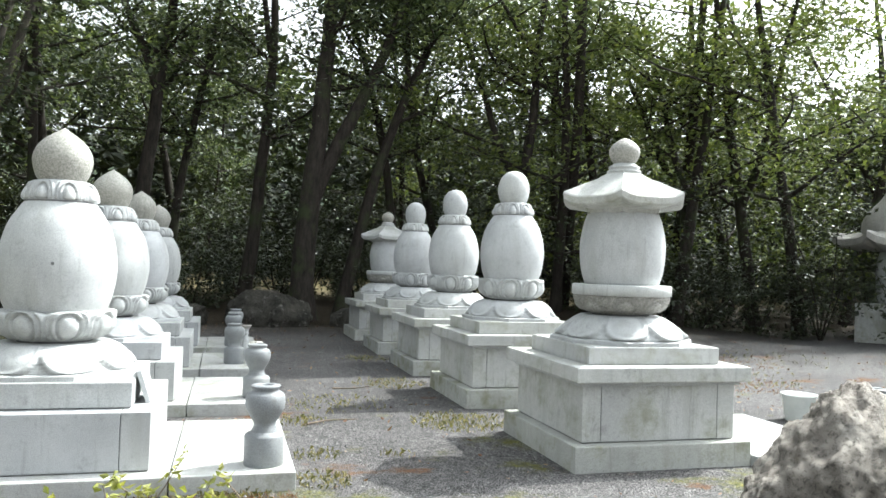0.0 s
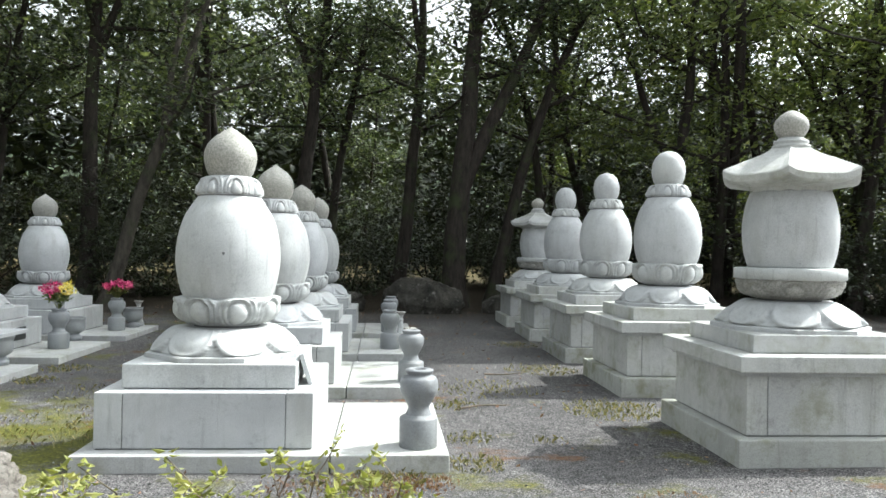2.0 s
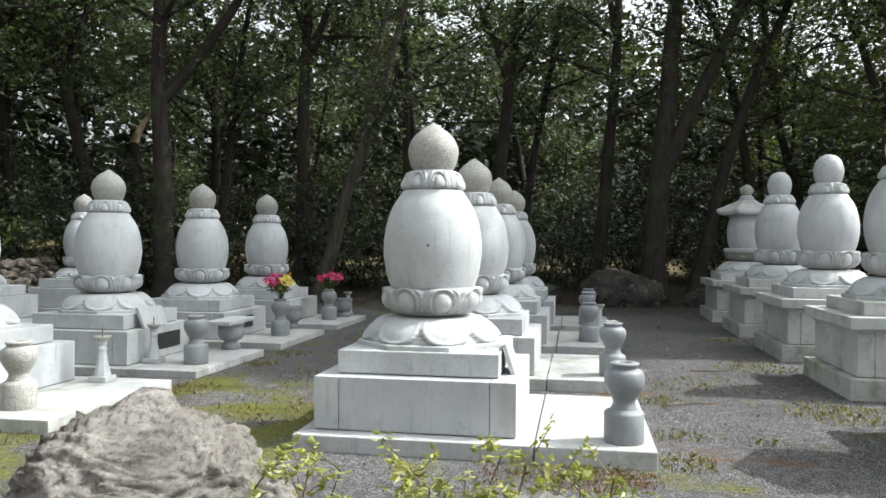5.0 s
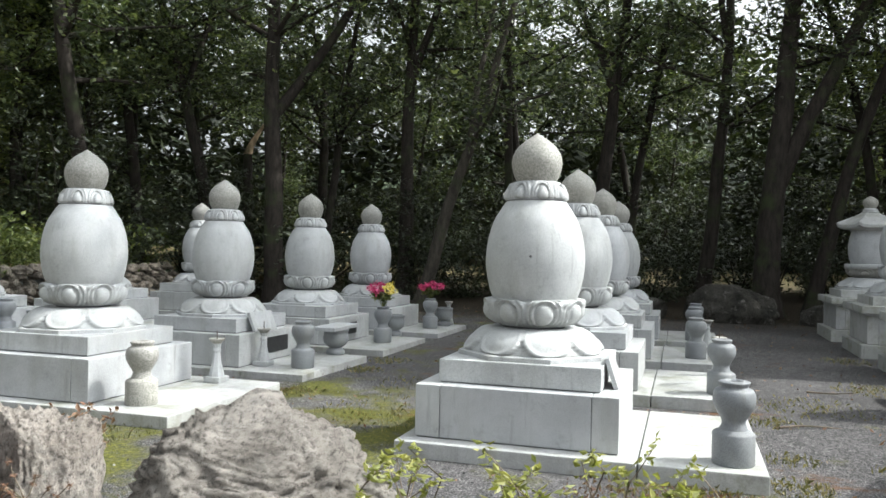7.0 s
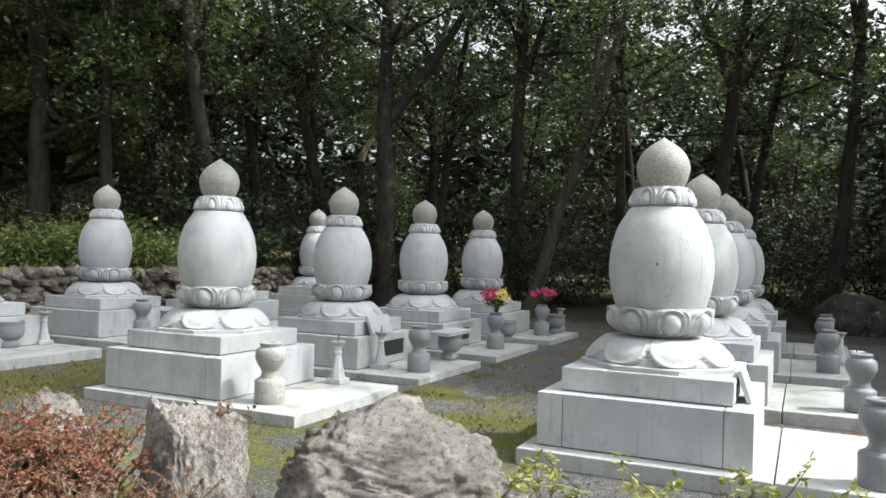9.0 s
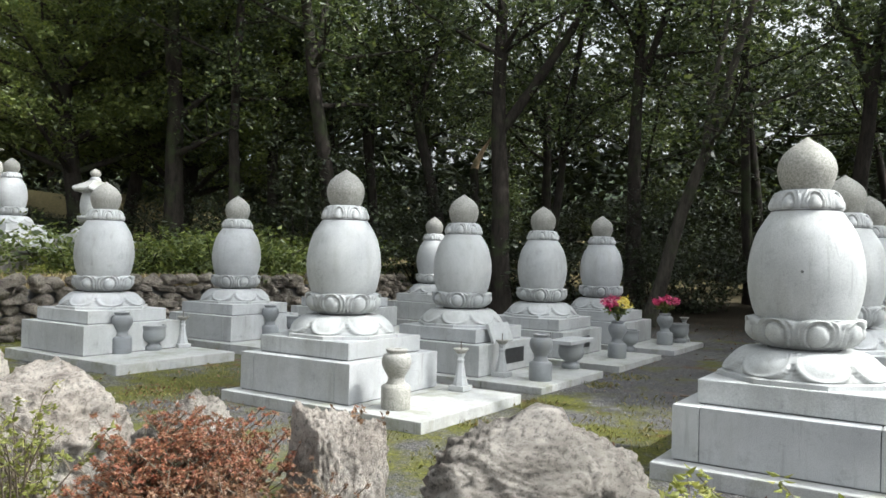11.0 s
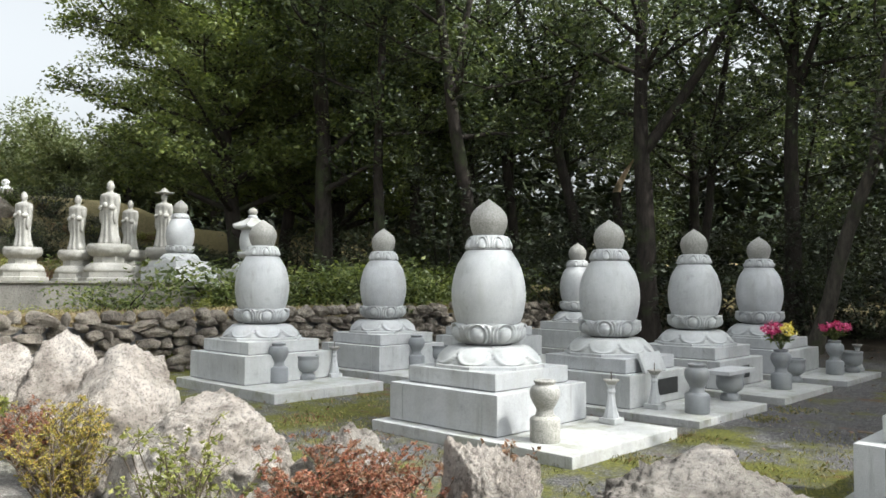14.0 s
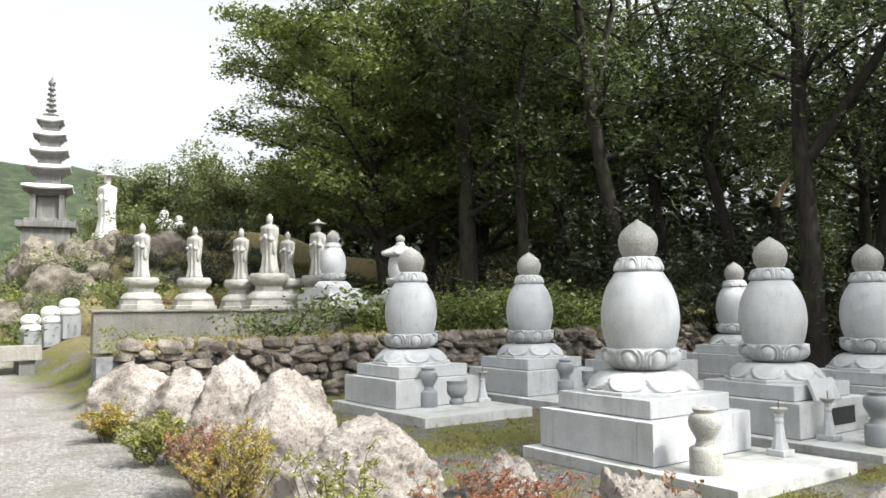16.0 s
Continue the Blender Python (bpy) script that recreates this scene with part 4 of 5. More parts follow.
DARK_TREE = "tall evergreen tree with a grey-brown trunk and dark glossy leaves"
KINDS = [
    tree(11, 12.5, 0.30, DARK_TREE, (0.02, 0.0), 0.42, 13, 0.3),
    tree(12, 11.5, 0.22, DARK_TREE, (0.10, 0.02), 0.5, 12, 0.3),
    tree(13, 12.0, 0.19, DARK_TREE, (-0.08, 0.0), 0.0, 12, 0.25),
    tree(14, 11.0, 0.15, "slim evergreen tree with a thin dark trunk", (0.04, 0.05), 0.6, 12, 0.2, clumps=230),
    tree(15, 10.0, 0.12, "slim evergreen tree with a thin dark trunk", (-0.03, -0.04), 0.0, 13, 0.12, clumps=240),
    tree(16, 12.0, 0.24, DARK_TREE, (0.22, 0.0), 0.4, 12, 0.35),
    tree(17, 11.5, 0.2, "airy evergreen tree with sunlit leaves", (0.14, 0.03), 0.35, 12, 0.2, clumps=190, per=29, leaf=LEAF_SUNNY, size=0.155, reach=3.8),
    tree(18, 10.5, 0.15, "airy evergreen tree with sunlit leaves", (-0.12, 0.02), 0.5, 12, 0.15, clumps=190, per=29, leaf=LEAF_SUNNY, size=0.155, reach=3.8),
]
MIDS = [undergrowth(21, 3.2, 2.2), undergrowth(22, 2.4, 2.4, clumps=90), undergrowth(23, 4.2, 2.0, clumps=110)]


def polar(bearing, d):
    return d * math.sin(radians(bearing)), d * math.cos(radians(bearing))


used = set()


def plant(proto, x, y, turn, s, sink=0.0):
    m = at(x, y, height(x, y) - sink, turn, s)
    if proto.name in used:
        return copy_thing(proto, m)
    used.add(proto.name)
    proto.matrix_world = m
    return proto


# trunks that stand out at the wood's edge: bearing, distance, height, radius, lean to the east, fork height and lean
STANDING = [(-49.4, 23, 12.5, 0.19, -0.05, 0.0, 0), (-42.2, 22, 12.5, 0.26, -0.12, 0.5, 0.25), (-33.2, 24, 13.0, 0.23, -0.2, 0.55, 0.2), (-34.6, 26, 12.0, 0.13, 0.0, 0.0, 0), (-29.9, 21.5, 13.0, 0.3, 0.02, 0.42, 0.75),
            (-26.6, 24, 12.0, 0.16, 0.04, 0.0, 0), (-20.6, 22.5, 13.0, 0.25, 0.03, 0.5, 0.3), (-12.4, 25, 12.5, 0.18, 0.02, 0.5, -0.3), (-6.4, 22.5, 12.5, 0.25, 0.01, 0.55, -0.25), (-4.3, 24, 12.5, 0.16, 0.02, 0.0, 0),
            (0.9, 22.5, 12.5, 0.22, 0.13, 0.6, -0.2), (5.3, 20.5, 13.0, 0.34, 0.03, 0.3, 0.34), (7.9, 21.5, 12.0, 0.2, 0.17, 0.6, -0.1), (12.0, 24, 12.0, 0.17, 0.05, 0.0, 0)]
for k, (b, d, h, r, lean, fork, to) in enumerate(STANDING):
    x, y = polar(b, d)
    tree(110 + k, h, r, DARK_TREE, (lean, 0.0), fork, 13, 0.42, clumps=270, fork_to=to).matrix_world = at(x, y, height(x, y), -b)
x, y = polar(-19.7, 19.8)
tree(140, 9.5, 0.19, "leaning old tree with pale lichened bark", (0.26, 0.02), 0.5, 8, 0.5, clumps=120, fork_to=0.0, skin=BARK_GREY).matrix_world = at(x, y, height(x, y), 19.7)
# the lighter eastern edge: bearing, distance, kind, turn, size
EDGE = [(-46.5, 26, 1, 160, 1.0), (-39.0, 26, 2, 70, 1.0), (-53.5, 24, 0, 70, 1.0), (-57, 28, 5, 30, 1.0), (16.0, 26, 7, 0, 1.1), (20.5, 22, 6, 0, 1.0), (24.0, 24, 7, 90, 1.0), (27.5, 26, 7, 50, 1.0), (32.4, 23.5, 6, -32, 0.95), (33.0, 25, 6, 20, 0.95), (37.9, 25, 6, 140, 0.95), (40.7, 24, 7, 30, 1.0), (46, 31, 6, 30, 1.0), (52, 31, 2, 80, 1.0)]
for b, d, k, turn, s in EDGE:
    x, y = polar(b, d)
    plant(KINDS[k], x, y, turn, s * 1.05)
rng = random.Random(5)
for row, (d0, d1, n) in enumerate(((26, 30, 13), (31, 38, 9))):
    for i in range(n):
        b = -58 + 116 * (i + rng.uniform(0.1, 0.9)) / n
        x, y = polar(b, rng.uniform(d0, d1))
        plant(KINDS[rng.choice((1, 2, 3, 4, 4, 3) if b < 14 else (3, 7, 7, 4))], x, y, rng.uniform(0, 360), rng.uniform(0.85, 1.15))
for i in range(54):
    b = -56 + 112 * (i + rng.uniform(0.1, 0.9)) / 54
    d = rng.uniform(21.5, 25.5) if i % 2 else rng.uniform(24, 30)
    x, y = polar(b, d)
    plant(MIDS[i % 3], x, y, rng.uniform(0, 360), rng.uniform(0.8, 1.25))

# the spreading tree in the west and those behind it
def spreading_tree(seed):
    """A broad old tree whose long limbs carry flat layers of foliage."""
    rng = random.Random(seed)
    nr = np.random.default_rng(seed)
    t = root("tree", pose(0, 0, 0), "broad spreading evergreen tree with layered sunlit foliage", "tree", "trees of the wood")
    trunk = bent(rng, (0, 0, -0.3), (-0.05, -0.02, 1), 11.5, 12, 0.34, 0.08, 0.06, 0.02)
    wood, centres = [tube(trunk, 10)], []
    for k in range(44):
        i = 3 + k * 9 // 44
        z = trunk[i][0].z
        a = k * 2.4 + rng.uniform(-0.3, 0.3)
        ln = (5.4 - 0.34 * max(0.0, z - 6.5) - 0.25 * max(0.0, 5.0 - z)) * rng.uniform(0.75, 1.1)
        limb = bent(rng, trunk[i][0], (math.cos(a), math.sin(a), 0.42), ln, 8, trunk[i][1] * 0.45, 0.015, 0.1, -0.02)
        wood.append(tube(limb, 6))
        for q, _ in limb[3:]:
            for _ in range(3):
                centres.append((q.x + rng.gauss(0, 0.5), q.y + rng.gauss(0, 0.5), q.z + rng.gauss(0.15, 0.16)))
        for _ in range(3):
            j = rng.randrange(3, 8)
            a2 = a + rng.uniform(-1.3, 1.3)
            sub = bent(rng, limb[j][0], (math.cos(a2), math.sin(a2), 0.2), 1.6, 4, 0.03, 0.008, 0.15, 0.02)
            wood.append(tube(sub, 4))
            centres += [tuple(sub[3][0]), tuple(sub[4][0])]
    piece("trunk", mesh_of("trunk", *merged(wood), BARK), t)
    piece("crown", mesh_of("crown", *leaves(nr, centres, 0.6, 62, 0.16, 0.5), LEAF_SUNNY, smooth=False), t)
    return t


west = spreading_tree(31)
for b, d, turn, s in ((58.7, 26, 40, 0.92), (52.8, 28, 170, 1.1), (60.4, 38, 80, 1.0)):
    x, y = westward(b, d)
    plant(west, x, y, turn, s)
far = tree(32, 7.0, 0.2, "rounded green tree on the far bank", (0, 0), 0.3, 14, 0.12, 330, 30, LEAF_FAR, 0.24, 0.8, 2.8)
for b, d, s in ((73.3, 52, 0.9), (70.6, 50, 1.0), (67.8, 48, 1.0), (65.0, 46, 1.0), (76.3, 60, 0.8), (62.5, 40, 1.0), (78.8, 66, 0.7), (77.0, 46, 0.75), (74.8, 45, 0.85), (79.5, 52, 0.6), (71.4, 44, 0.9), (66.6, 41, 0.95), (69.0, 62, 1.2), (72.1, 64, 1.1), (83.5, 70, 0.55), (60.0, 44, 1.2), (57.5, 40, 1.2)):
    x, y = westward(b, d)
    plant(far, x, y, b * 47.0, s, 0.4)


def shade_tree(x, y, lean, h, reach, r, seed):
    """A very tall tree added east of the yard so that its unseen high crown shades the western rows."""
    rng = random.Random(seed)
    nr = np.random.default_rng(seed)
    t = root("tree", pose(x, y, height(x, y)), "added very tall tree whose unseen high crown shades the yard", "tree", "trees of the wood")
    trunk = bent(rng, (0, 0, -0.4), lean, h, 14, r, r * 0.25, 0.03, 0.01)
    wood, centres = [tube(trunk, 12)], []
    for k in range(30):
        i = 11 + k * 4 // 30
        a = k * 2.4
        limb = bent(rng, trunk[i][0], (math.cos(a), math.sin(a), 0.45), reach * rng.uniform(0.6, 1.05), 8, trunk[i][1] * 0.45, 0.03, 0.1, 0.0)
        wood.append(tube(limb, 6))
        for q, _ in limb[2:]:
            for _ in range(4):
                centres.append((q.x + rng.gauss(0, 0.7), q.y + rng.gauss(0, 0.7), q.z + rng.gauss(0.1, 0.5)))
    piece("trunk", mesh_of("trunk", *merged(wood), BARK), t)
    piece("crown", mesh_of("crown", *leaves(nr, centres, 0.95, 26, 0.34, 0.6), LEAF, smooth=False), t)


# added shade casters: the crowns stay above the view
shade_tree(21.2, 15.6, (-0.39, 0.06, 1), 32.0, 4.6, 0.55, 44)
shade_tree(10.6, 23.2, (-0.12, -0.4, 1), 19.2, 4.6, 0.2, 45)
shade_tree(14.4, 23.0, (-0.16, -0.36, 1), 17.0, 3.0, 0.2, 46)

# the depth of the wood, too far in to pick apart; its shade is in the leaf colour
nr = np.random.default_rng(77)
n = 8200
ang = np.radians(nr.uniform(-62, 62, n))
dist = nr.uniform(36, 50, n)
zz = np.where(ang < 0.06, 12.6, 9.9) * nr.random(n) ** 1.15 + 0.3
mass = np.stack([dist * np.sin(ang), dist * np.cos(ang), zz], 1)
tagged(new("woods", mesh_of("woods", *leaves(nr, mass, 1.5, 10, 0.66, 0.7), LEAF_SHADED, smooth=False)), "leafy depth of the evergreen wood, shade in its leaf colour", "woods", kind="stuff")


# ---- shrubs beside the path ----
def azalea(seed, w, h, leaf, label, stems=26, tufts=6, per=5, size=0.05, bush=True, lean=1.0):
    """A shrub of thin forked twigs with leaf tufts at their ends."""
    rng = random.Random(seed)
    nr = np.random.default_rng(seed)
    t = root("azalea_shrub", pose(0, 0, 0), label, "shrub", "shrubs beside the path")
    wood, tips = [], []
    for k in range(stems):
        a, q = rng.uniform(0, 6.28), rng.uniform(0.1, 1.0) * lean
        st = bent(rng, (rng.uniform(-0.12, 0.12) * w, rng.uniform(-0.12, 0.12) * w, -0.03), (math.cos(a) * w * 0.5 * q, math.sin(a) * w * 0.5 * q, h * 0.75), h * rng.uniform(0.65, 1.05), 6, 0.007, 0.003, 0.12, 0.03)
        wood.append(tube(st, 4))
        for _ in range(tufts):
            j = rng.randrange(2, 7)
            a2 = rng.uniform(0, 6.28)
            tw = bent(rng, st[j][0], (math.cos(a2), math.sin(a2), 0.9), h * rng.uniform(0.1, 0.3), 3, 0.004, 0.002, 0.2, 0.05)
            wood.append(tube(tw, 3))
            tips += [list(q_) for q_, _ in tw[2:]]
        tips.append(list(st[-1][0]))
    piece("twig_frame", mesh_of("twig_frame", *merged(wood), TWIG), t)
    piece("foliage", mesh_of("foliage", *leaves(nr, tips, size * 0.7, per, size, 0.8, 0.4), leaf, smooth=False), t)
    return t


GREEN = "sparse azalea twigs with fresh yellow-green leaf tufts"
for seed, x, y, w, h, leaf, label, stems, tufts, per, size in (
        (41, -1.05, 2.75, 1.1, 0.72, LEAF_SPRING, GREEN, 22, 4, 8, 0.044),
        (42, -0.5, 2.95, 1.0, 0.7, LEAF_SPRING, GREEN, 20, 4, 8, 0.044),
        (52, -0.05, 3.1, 0.8, 0.62, LEAF_SPRING, GREEN, 11, 4, 8, 0.044),
        (43, -1.45, 2.2, 0.7, 0.62, LEAF_SPRING, GREEN, 12, 4, 6, 0.038),
        (44, -3.2, 2.25, 0.9, 0.72, LEAF_RED, "dense dark red azalea shrub beside the path", 120, 15, 28, 0.016),
        (53, -2.75, 2.0, 0.8, 0.58, LEAF_RUST, "low brownish azalea shrub beside the path", 80, 12, 20, 0.015),
        (45, -2.45, 2.1, 1.1, 0.62, LEAF_RUST, "low brownish azalea shrub beside the path", 80, 12, 20, 0.015),
        (46, -4.15, 1.95, 0.8, 0.8, LEAF_SPRING, GREEN, 22, 5, 6, 0.036),
        (47, -5.75, 1.95, 0.7, 0.68, LEAF_GOLD, "golden-orange azalea shrub among the boulders", 46, 9, 13, 0.02),
        (48, -6.85, 2.15, 0.8, 0.6, LEAF_RED, "reddish azalea shrub among the boulders", 46, 9, 13, 0.02),
        (49, -8.6, 2.2, 0.9, 0.5, LEAF_SPRING, GREEN, 20, 6, 7, 0.05),
        (50, -10.4, 2.1, 0.8, 0.5, LEAF_GOLD, "golden azalea shrub beside the path", 24, 6, 7, 0.045),
        (51, -3.45, 3.6, 0.6, 0.55, LEAF_RUST, "low brownish azalea shrub beside the path", 20, 6, 7, 0.04)):
    s = azalea(seed, w, h, leaf, label, stems, tufts, per, size)
    s.matrix_world = at(x, y, height(x, y))
# shrubs on the terrace
terr1 = undergrowth(61, 1.0, 1.8, LEAF_SPRING, 60, 19, 0.1, "terrace_shrub", "yellow-green shrub on the terrace")
terr2 = undergrowth(62, 1.3, 2.0, LEAF_SUNNY, 80, 20, 0.115, "terrace_shrub", "green shrub on the bank behind the wall")
rng = random.Random(9)
for i in range(15):
    y = 3.6 + i * 0.7
    x = rng.uniform(-16.6, -14.6)
    plant(terr2 if i % 5 == 4 else terr1, x, y, rng.uniform(0, 360), rng.uniform(0.5, 1.0))
for i in range(20):
    y = 9.5 + i * 0.38
    x = rng.uniform(-16.9, -14.3)
    plant(terr2, x, y, rng.uniform(0, 360), rng.uniform(1.0, 1.7))
bank = undergrowth(63, 1.0, 1.7, LEAF_RUST, 60, 19, 0.09, "terrace_shrub", "brownish shrub among the rocks of the bank")
for i in range(46):
    x, y = westward(rng.uniform(60, 72) if i % 2 else rng.uniform(72, 86.5), rng.uniform(24.5, 30.5))
    plant(bank if i % 3 == 0 else MIDS[1], x, y, rng.uniform(0, 360), (0.45 if i % 2 == 0 else 0.7) * (rng.uniform(0.6, 0.9) if i % 3 else rng.uniform(1.0, 1.5)))
for i in range(34):
    x, y = westward(rng.uniform(60.8, 84.8), rng.uniform(23.5, 31))
    plant(terr2 if i % 2 else terr1, x, y, rng.uniform(0, 360), rng.uniform(0.7, 1.2))


# ---- small things ----
def bouquet(x, y, z, seed, two_tone, r, h, label):
    """Cut flowers standing in a vase."""
    rng = random.Random(seed)
    nr = np.random.default_rng(seed)
    t = root("bouquet", pose(x, y, z), label, "flowers", "bouquets in the vases")
    wood, heads = [], []
    for k in range(26):
        a, q = rng.uniform(0, 6.28), rng.random() ** 0.6
        st = bent(rng, (0, 0, 0), (math.cos(a) * r * q, math.sin(a) * r * q, h * 0.8), h * rng.uniform(0.8, 1.05), 4, 0.004, 0.003, 0.05)
        wood.append(tube(st, 4))
        heads.append((list(st[-1][0]), math.cos(a - 0.5) * q))
    piece("stalk_cluster", mesh_of("stalk_cluster", *merged(wood), LEAF_SUNNY), t)
    mid = [[p[0] * 0.6, p[1] * 0.6, p[2] * 0.62] for p, _ in heads]
    piece("greenery", mesh_of("greenery", *leaves(nr, mid, 0.06, 10, 0.07), LEAF_SUNNY, smooth=False), t)
    for nm, mat, side in (("pink_blossom", PETAL_PINK, -1), ("yellow_blossom", PETAL_YELLOW, 1)):
        pts = [p for p, c in heads if (c > 0.05) == (side > 0)] if two_tone else ([p for p, _ in heads] if side < 0 else [])
        if pts:
            piece(nm, mesh_of(nm, *leaves(nr, pts, 0.05, 30, 0.045, 0.8), mat, smooth=False), t)


bouquet(-4.55, 11.25, 0.63, 71, True, 0.25, 0.38, "pink and yellow bouquet in a granite vase")
bouquet(-4.6, 13.75, 0.63, 72, False, 0.24, 0.32, "pink bouquet in a granite vase")

# plaques and tables
ob = new("plaque", box_mesh("plaque", -0.018, 0.018, -0.19, 0.19, 0, 0.24, STONE, 0.006))
ob.matrix_world = pose(-0.515, 6.05, 0.522, 0, -18, 0)
tagged(ob, "small pale stone plaque leaning on the stupa's base", "plaque", "leaning plaques")
ob = new("plaque", box_mesh("plaque", -0.02, 0.02, -0.26, 0.26, 0, 0.26, STONE, 0.006))
ob.matrix_world = pose(-5.11, 8.66, 0.478, 0, -22, 0)
tagged(ob, "pale stone plaque leaning on the stupa's base", "plaque", "leaning plaques")
for x, y, w_, h_ in ((-5.078, 8.95, 0.26, 0.1), (-5.068, 11.2, 0.24, 0.09)):
    ob = new("niche_panel", box_mesh("niche_panel", -0.004, 0.006, -w_, w_, -h_, h_, PANEL, 0.002))
    ob.matrix_world = pose(x - 0.018, y, 0.29)
    tagged(ob, "dark polished panel set in the stupa's base", "panel", "dark panels")
ob = new("offering_table", box_mesh("offering_table", -0.17, 0.17, -0.4, 0.4, 0, 0.05, STONE, 0.008))
ob.matrix_world = pose(-4.6, 9.65, 0.44)
tagged(ob, "thin granite table top laid on an incense burner", "offering table")
ob = new("bucket", lathe("bucket", [(0.13, 0), (0.135, 0.01), (0.172, 0.27), (0.185, 0.275), (0.187, 0.295), (0.175, 0.297), (0.165, 0.27), (0.125, 0.02), (0.01, 0.018)], PLASTIC, 40))
ob.matrix_world = pose(6.1, 7.1, height(6.1, 7.1))
tagged(ob, "pale plastic bucket standing on the gravel", "bucket")
copy_thing(v0, at(5.85, 5.8, height(5.85, 5.8)))

# large roofed stone lantern across the yard
t = root("stone_lantern", pose(16.5, 15.75, 0, 0, 0, 18), "big pale stone lantern with an upturned roof", "stone lantern")
piece("pedestal", box_mesh("pedestal", -0.72, 0.72, -0.72, 0.72, -0.1, 1.0, STONE_MOSSY, 0.02), t)
piece("drum", lathe("drum", spline([(0.42, 1.0), (0.5, 1.3), (0.5, 1.9), (0.42, 2.36)], 20), STONE, 40), t)


def lantern_eave(a, tt, r, zz):
    ang = (a % (math.pi / 3)) - math.pi / 6
    hexr = math.cos(math.pi / 6) / math.cos(ang)
    return r * hexr * 1.08, zz + 0.2 * ((hexr - 0.866) / 0.134) ** 2 * (r / 1.5) ** 3


piece("roof", lathe("roof", [(0.5, 2.33), (0.9, 2.35), (1.4, 2.42), (1.46, 2.46), (1.46, 2.62), (1.4, 2.66), (1.0, 2.74), (0.85, 2.8)], STONE_AGED, 60, lantern_eave, smooth=False), t)
piece("dome", lathe("dome", spline([(0.86, 2.76), (0.84, 3.1), (0.66, 3.4), (0.4, 3.7), (0.3, 3.9), (0.32, 4.1), (0.2, 4.3), (0.02, 4.45)], 30), STONE_AGED, 40), t)

# broken pale tree and leaning snags
rng = random.Random(3)
t = root("broken_tree", pose(*polar(-31.6, 25), 0.4), "snapped tree with a pale splintered top", "tree")
low_ = bent(rng, (0, 0, -0.4), (-0.02, 0, 1), 4.6, 8, 0.17, 0.14, 0.06)
piece("trunk", mesh_of("trunk", *tube(low_, 9), BARK), t)
top_ = bent(rng, low_[-1][0], (0.28, 0.1, 1), 1.25, 5, 0.14, 0.03, 0.2)
piece("splinter", mesh_of("splinter", *tube(top_, 7), BARK_PALE), t, label="pale bare splintered wood")

# fallen twigs
for x, y, turn, ln in ((0.75, 7.45, 25, 0.7), (-3.6, 12.6, 60, 0.9), (1.3, 9.6, -30, 0.5), (-2.9, 8.9, 10, 0.6)):
    rng = random.Random(int(ln * 100 + turn))
    ob = new("fallen_twig", mesh_of("fallen_twig", *tube(bent(rng, (0, 0, 0.012), (1, 0, 0.02), ln, 6, 0.011, 0.004, 0.1), 5), TWIG))
    ob.matrix_world = pose(x, y, height(x, y), 0, 0, turn)
    tagged(ob, "thin dry twig lying on the gravel", "twig", "fallen twigs")


# ---- grass, litter and pebbles ----
def blades(rng, spots, length):
    """Grass blades: thin bent triangles round the spots (x, y, spread, count)."""
    verts, faces = [], []
    for x, y, sp, n in spots:
        for _ in range(n):
            a, q = rng.uniform(0, 6.28), sp * rng.random() ** 0.6
            px_, py_ = x + math.cos(a) * q, y + math.sin(a) * q
            z = height(px_, py_) - 0.005
            d, ln = rng.uniform(0, 6.28), length * rng.uniform(0.4, 1.2)
            lx, ly = math.cos(d), math.sin(d)
            w_, ben = 0.004, rng.uniform(0.2, 0.9)
            k = len(verts)
            verts += [(px_ - ly * w_, py_ + lx * w_, z), (px_ + ly * w_, py_ - lx * w_, z), (px_ + lx * ln * ben * 0.4 + ly * w_ * 0.7, py_ + ly * ln * ben * 0.4 - lx * w_ * 0.7, z + ln * 0.6), (px_ + lx * ln * ben, py_ + ly * ln * ben, z + ln * (1.05 - 0.6 * ben))]
            faces += [(k, k + 1, k + 2), (k, k + 2, k + 3)]
    return verts, faces


rng = random.Random(8)
SPOTS = [(2.3, 7.45, 0.5, 495), (2.1, 10.0, 0.5, 275), (2.25, 12.7, 0.4, 165), (0.72, 5.55, 0.22, 143), (0.74, 6.3, 0.2, 88), (0.72, 7.7, 0.3, 132), (1.2, 8.6, 0.6, 231), (1.4, 6.2, 0.15, 38),
         (4.4, 5.3, 0.12, 110), (-0.2, 5.18, 0.35, 209), (0.15, 5.22, 0.25, 143), (-3.9, 6.1, 0.25, 165), (-3.95, 7.3, 0.3, 176), (-3.9, 9.0, 0.25, 176), (-3.9, 9.9, 0.3, 143), (-2.6, 6.8, 0.8, 385),
         (-3.1, 5.0, 0.7, 385), (-2.6, 8.2, 0.8, 275), (-4.6, 5.2, 0.5, 220), (-7.3, 5.2, 0.7, 275), (-8.3, 6.3, 0.8, 220), (-5.6, 4.6, 0.6, 165), (7.5, 10.5, 1.4, 275), (9.5, 13, 2.0, 330), (-9.2, 4.3, 0.7, 165), (-6.6, 4.2, 0.6, 143)]
tagged(new("grass", mesh_of("grass", *blades(rng, SPOTS, 0.06), GRASS, smooth=False)), "short yellow-green grass tufts growing through the gravel", "grass", kind="stuff")

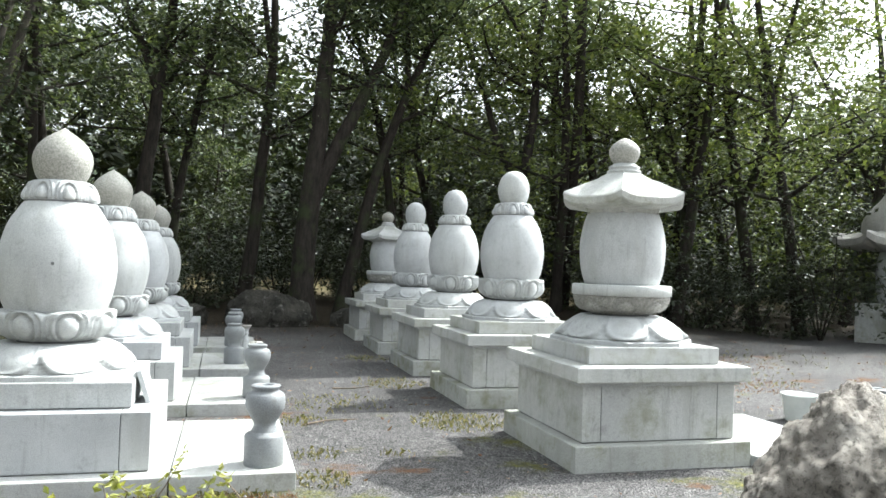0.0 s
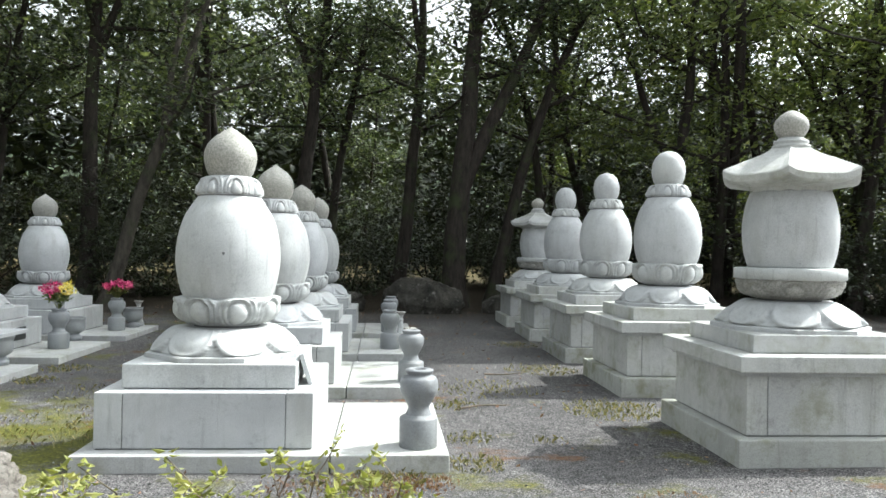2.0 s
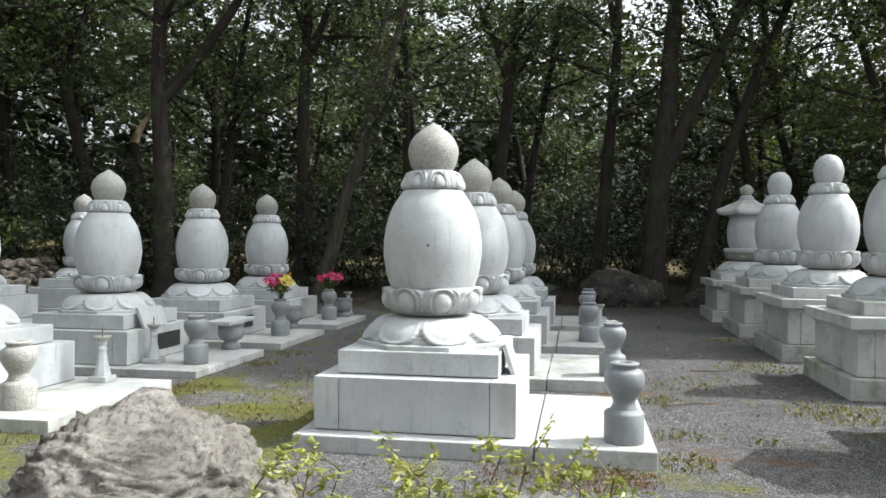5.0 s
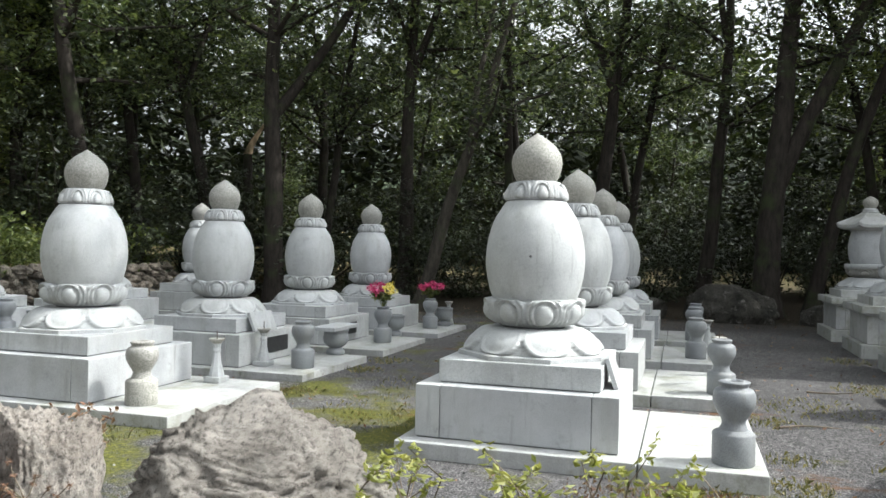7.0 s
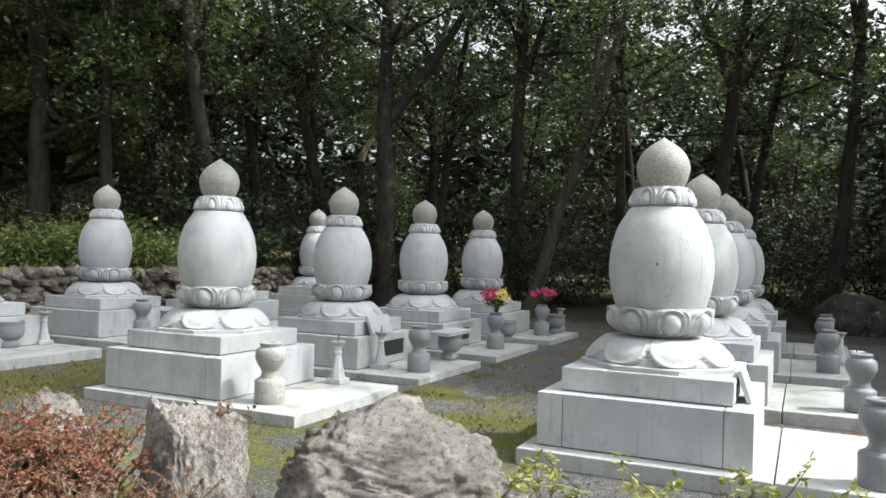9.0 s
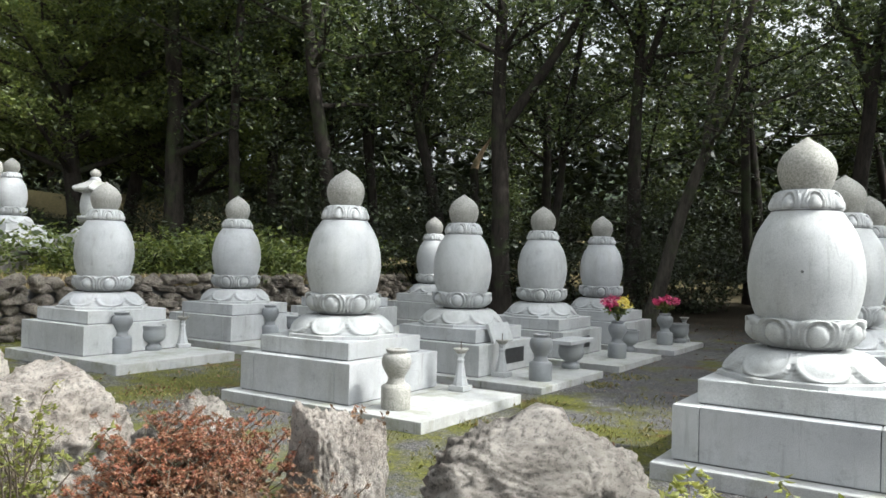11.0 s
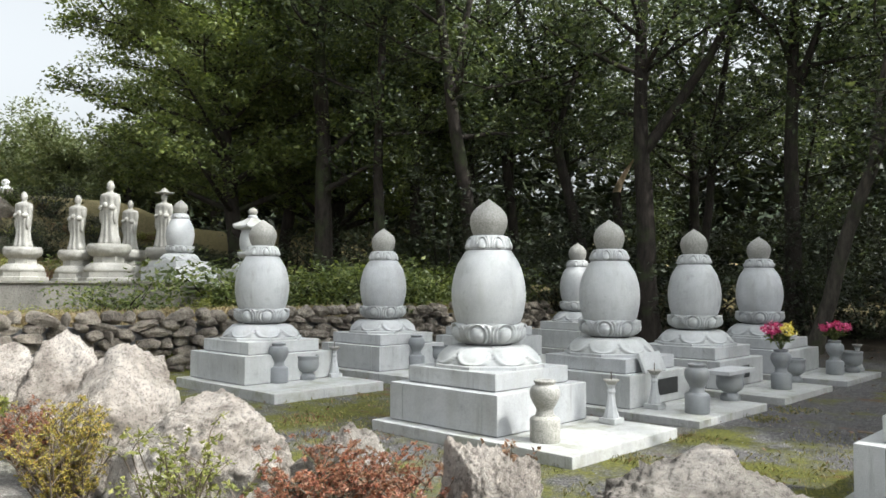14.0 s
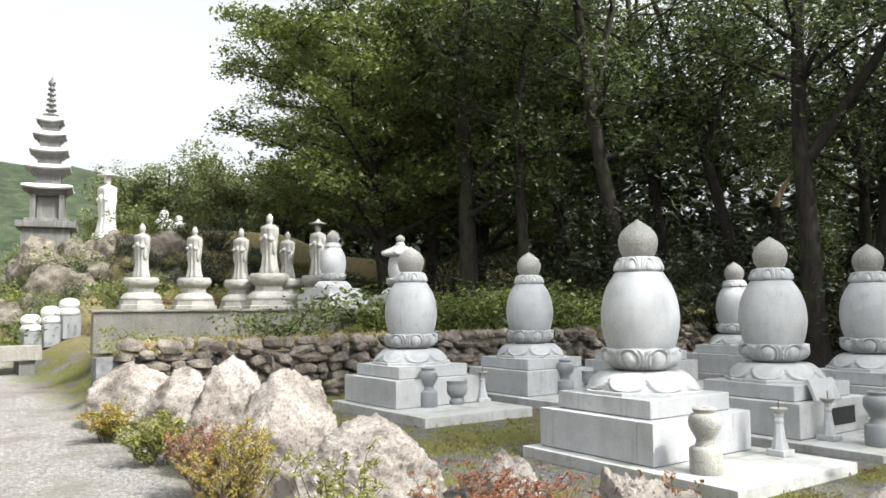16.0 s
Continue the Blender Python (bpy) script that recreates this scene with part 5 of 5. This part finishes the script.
DRY = [(WALL_X - 0.45 - 0.35 * (k % 3), 3.4 + 0.42 * k, 0.4, 110) for k in range(30)]
tagged(new("dry_grass", mesh_of("dry_grass", *blades(rng, DRY, 0.3), DRY_BLADE, smooth=False)), "long dry straw-coloured grass above the dry wall", "grass", kind="stuff")

RUSTY = [(0.05, 5.08, 0.3, 420), (0.35, 5.12, 0.2, 220), (-0.5, 5.12, 0.3, 160), (7.2, 9.6, 0.9, 700), (8.6, 12.2, 1.2, 700), (-6.6, 5.0, 0.5, 300), (-5.0, 4.6, 0.5, 240), (1.9, 4.6, 0.3, 160), (-7.6, 5.3, 0.4, 240)]
tagged(new("dry_moss", mesh_of("dry_moss", *blades(rng, RUSTY, 0.04), LEAF_RUST, smooth=False)), "rusty dry moss and grass on the gravel", "moss", kind="stuff")

nr = np.random.default_rng(4)
n = 5200
pts = np.stack([nr.uniform(-12.5, 13, n), nr.uniform(2.6, 20.0, n), np.zeros(n)], 1)
keep = (pts[:, 1] > 15) | (nr.random(n) < 0.5)
pts = pts[keep]
pts[:, 2] = [height(a, b) + 0.012 for a, b, _ in pts]
tagged(new("leaf_litter", mesh_of("leaf_litter", *leaves(nr, pts, 0.05, 1, 0.05, 0.1), LEAF_RUST, smooth=False)), "scattered dry brown leaves on the gravel", "leaf litter", kind="stuff")

chips = np.stack([nr.uniform(-12, 8, 5200), nr.uniform(0.2, 12.0, 5200)], 1)
octa = np.array([(1, 0, 0), (0, 1, 0), (-1, 0, 0), (0, -1, 0), (0, 0, 1), (0, 0, -1)], float)
of = np.array([(0, 1, 4), (1, 2, 4), (2, 3, 4), (3, 0, 4), (1, 0, 5), (2, 1, 5), (3, 2, 5), (0, 3, 5)])
rad = nr.uniform(0.004, 0.012, (5200, 1, 1)) * nr.uniform(0.6, 1.3, (5200, 1, 3))
cz = np.array([height(a, b) for a, b in chips])
cv = octa[None] * rad + np.concatenate([chips, cz[:, None]], 1)[:, None] + nr.normal(size=(5200, 6, 3)) * 0.002
cf = of[None] + 6 * np.arange(5200)[:, None, None]
m = Mat("gravel_chip")
CHIP = m.done(m.ramp(m.random(island=True), (0.0, 0.05), (0.6, 0.14), (1.0, 0.3)), 0.9, 0.2)
tagged(new("gravel_chips", mesh_of("gravel_chips", cv.reshape(-1, 3), cf.reshape(-1, 3), CHIP, smooth=False)), "loose grey gravel chips on the ground", "gravel", kind="stuff")
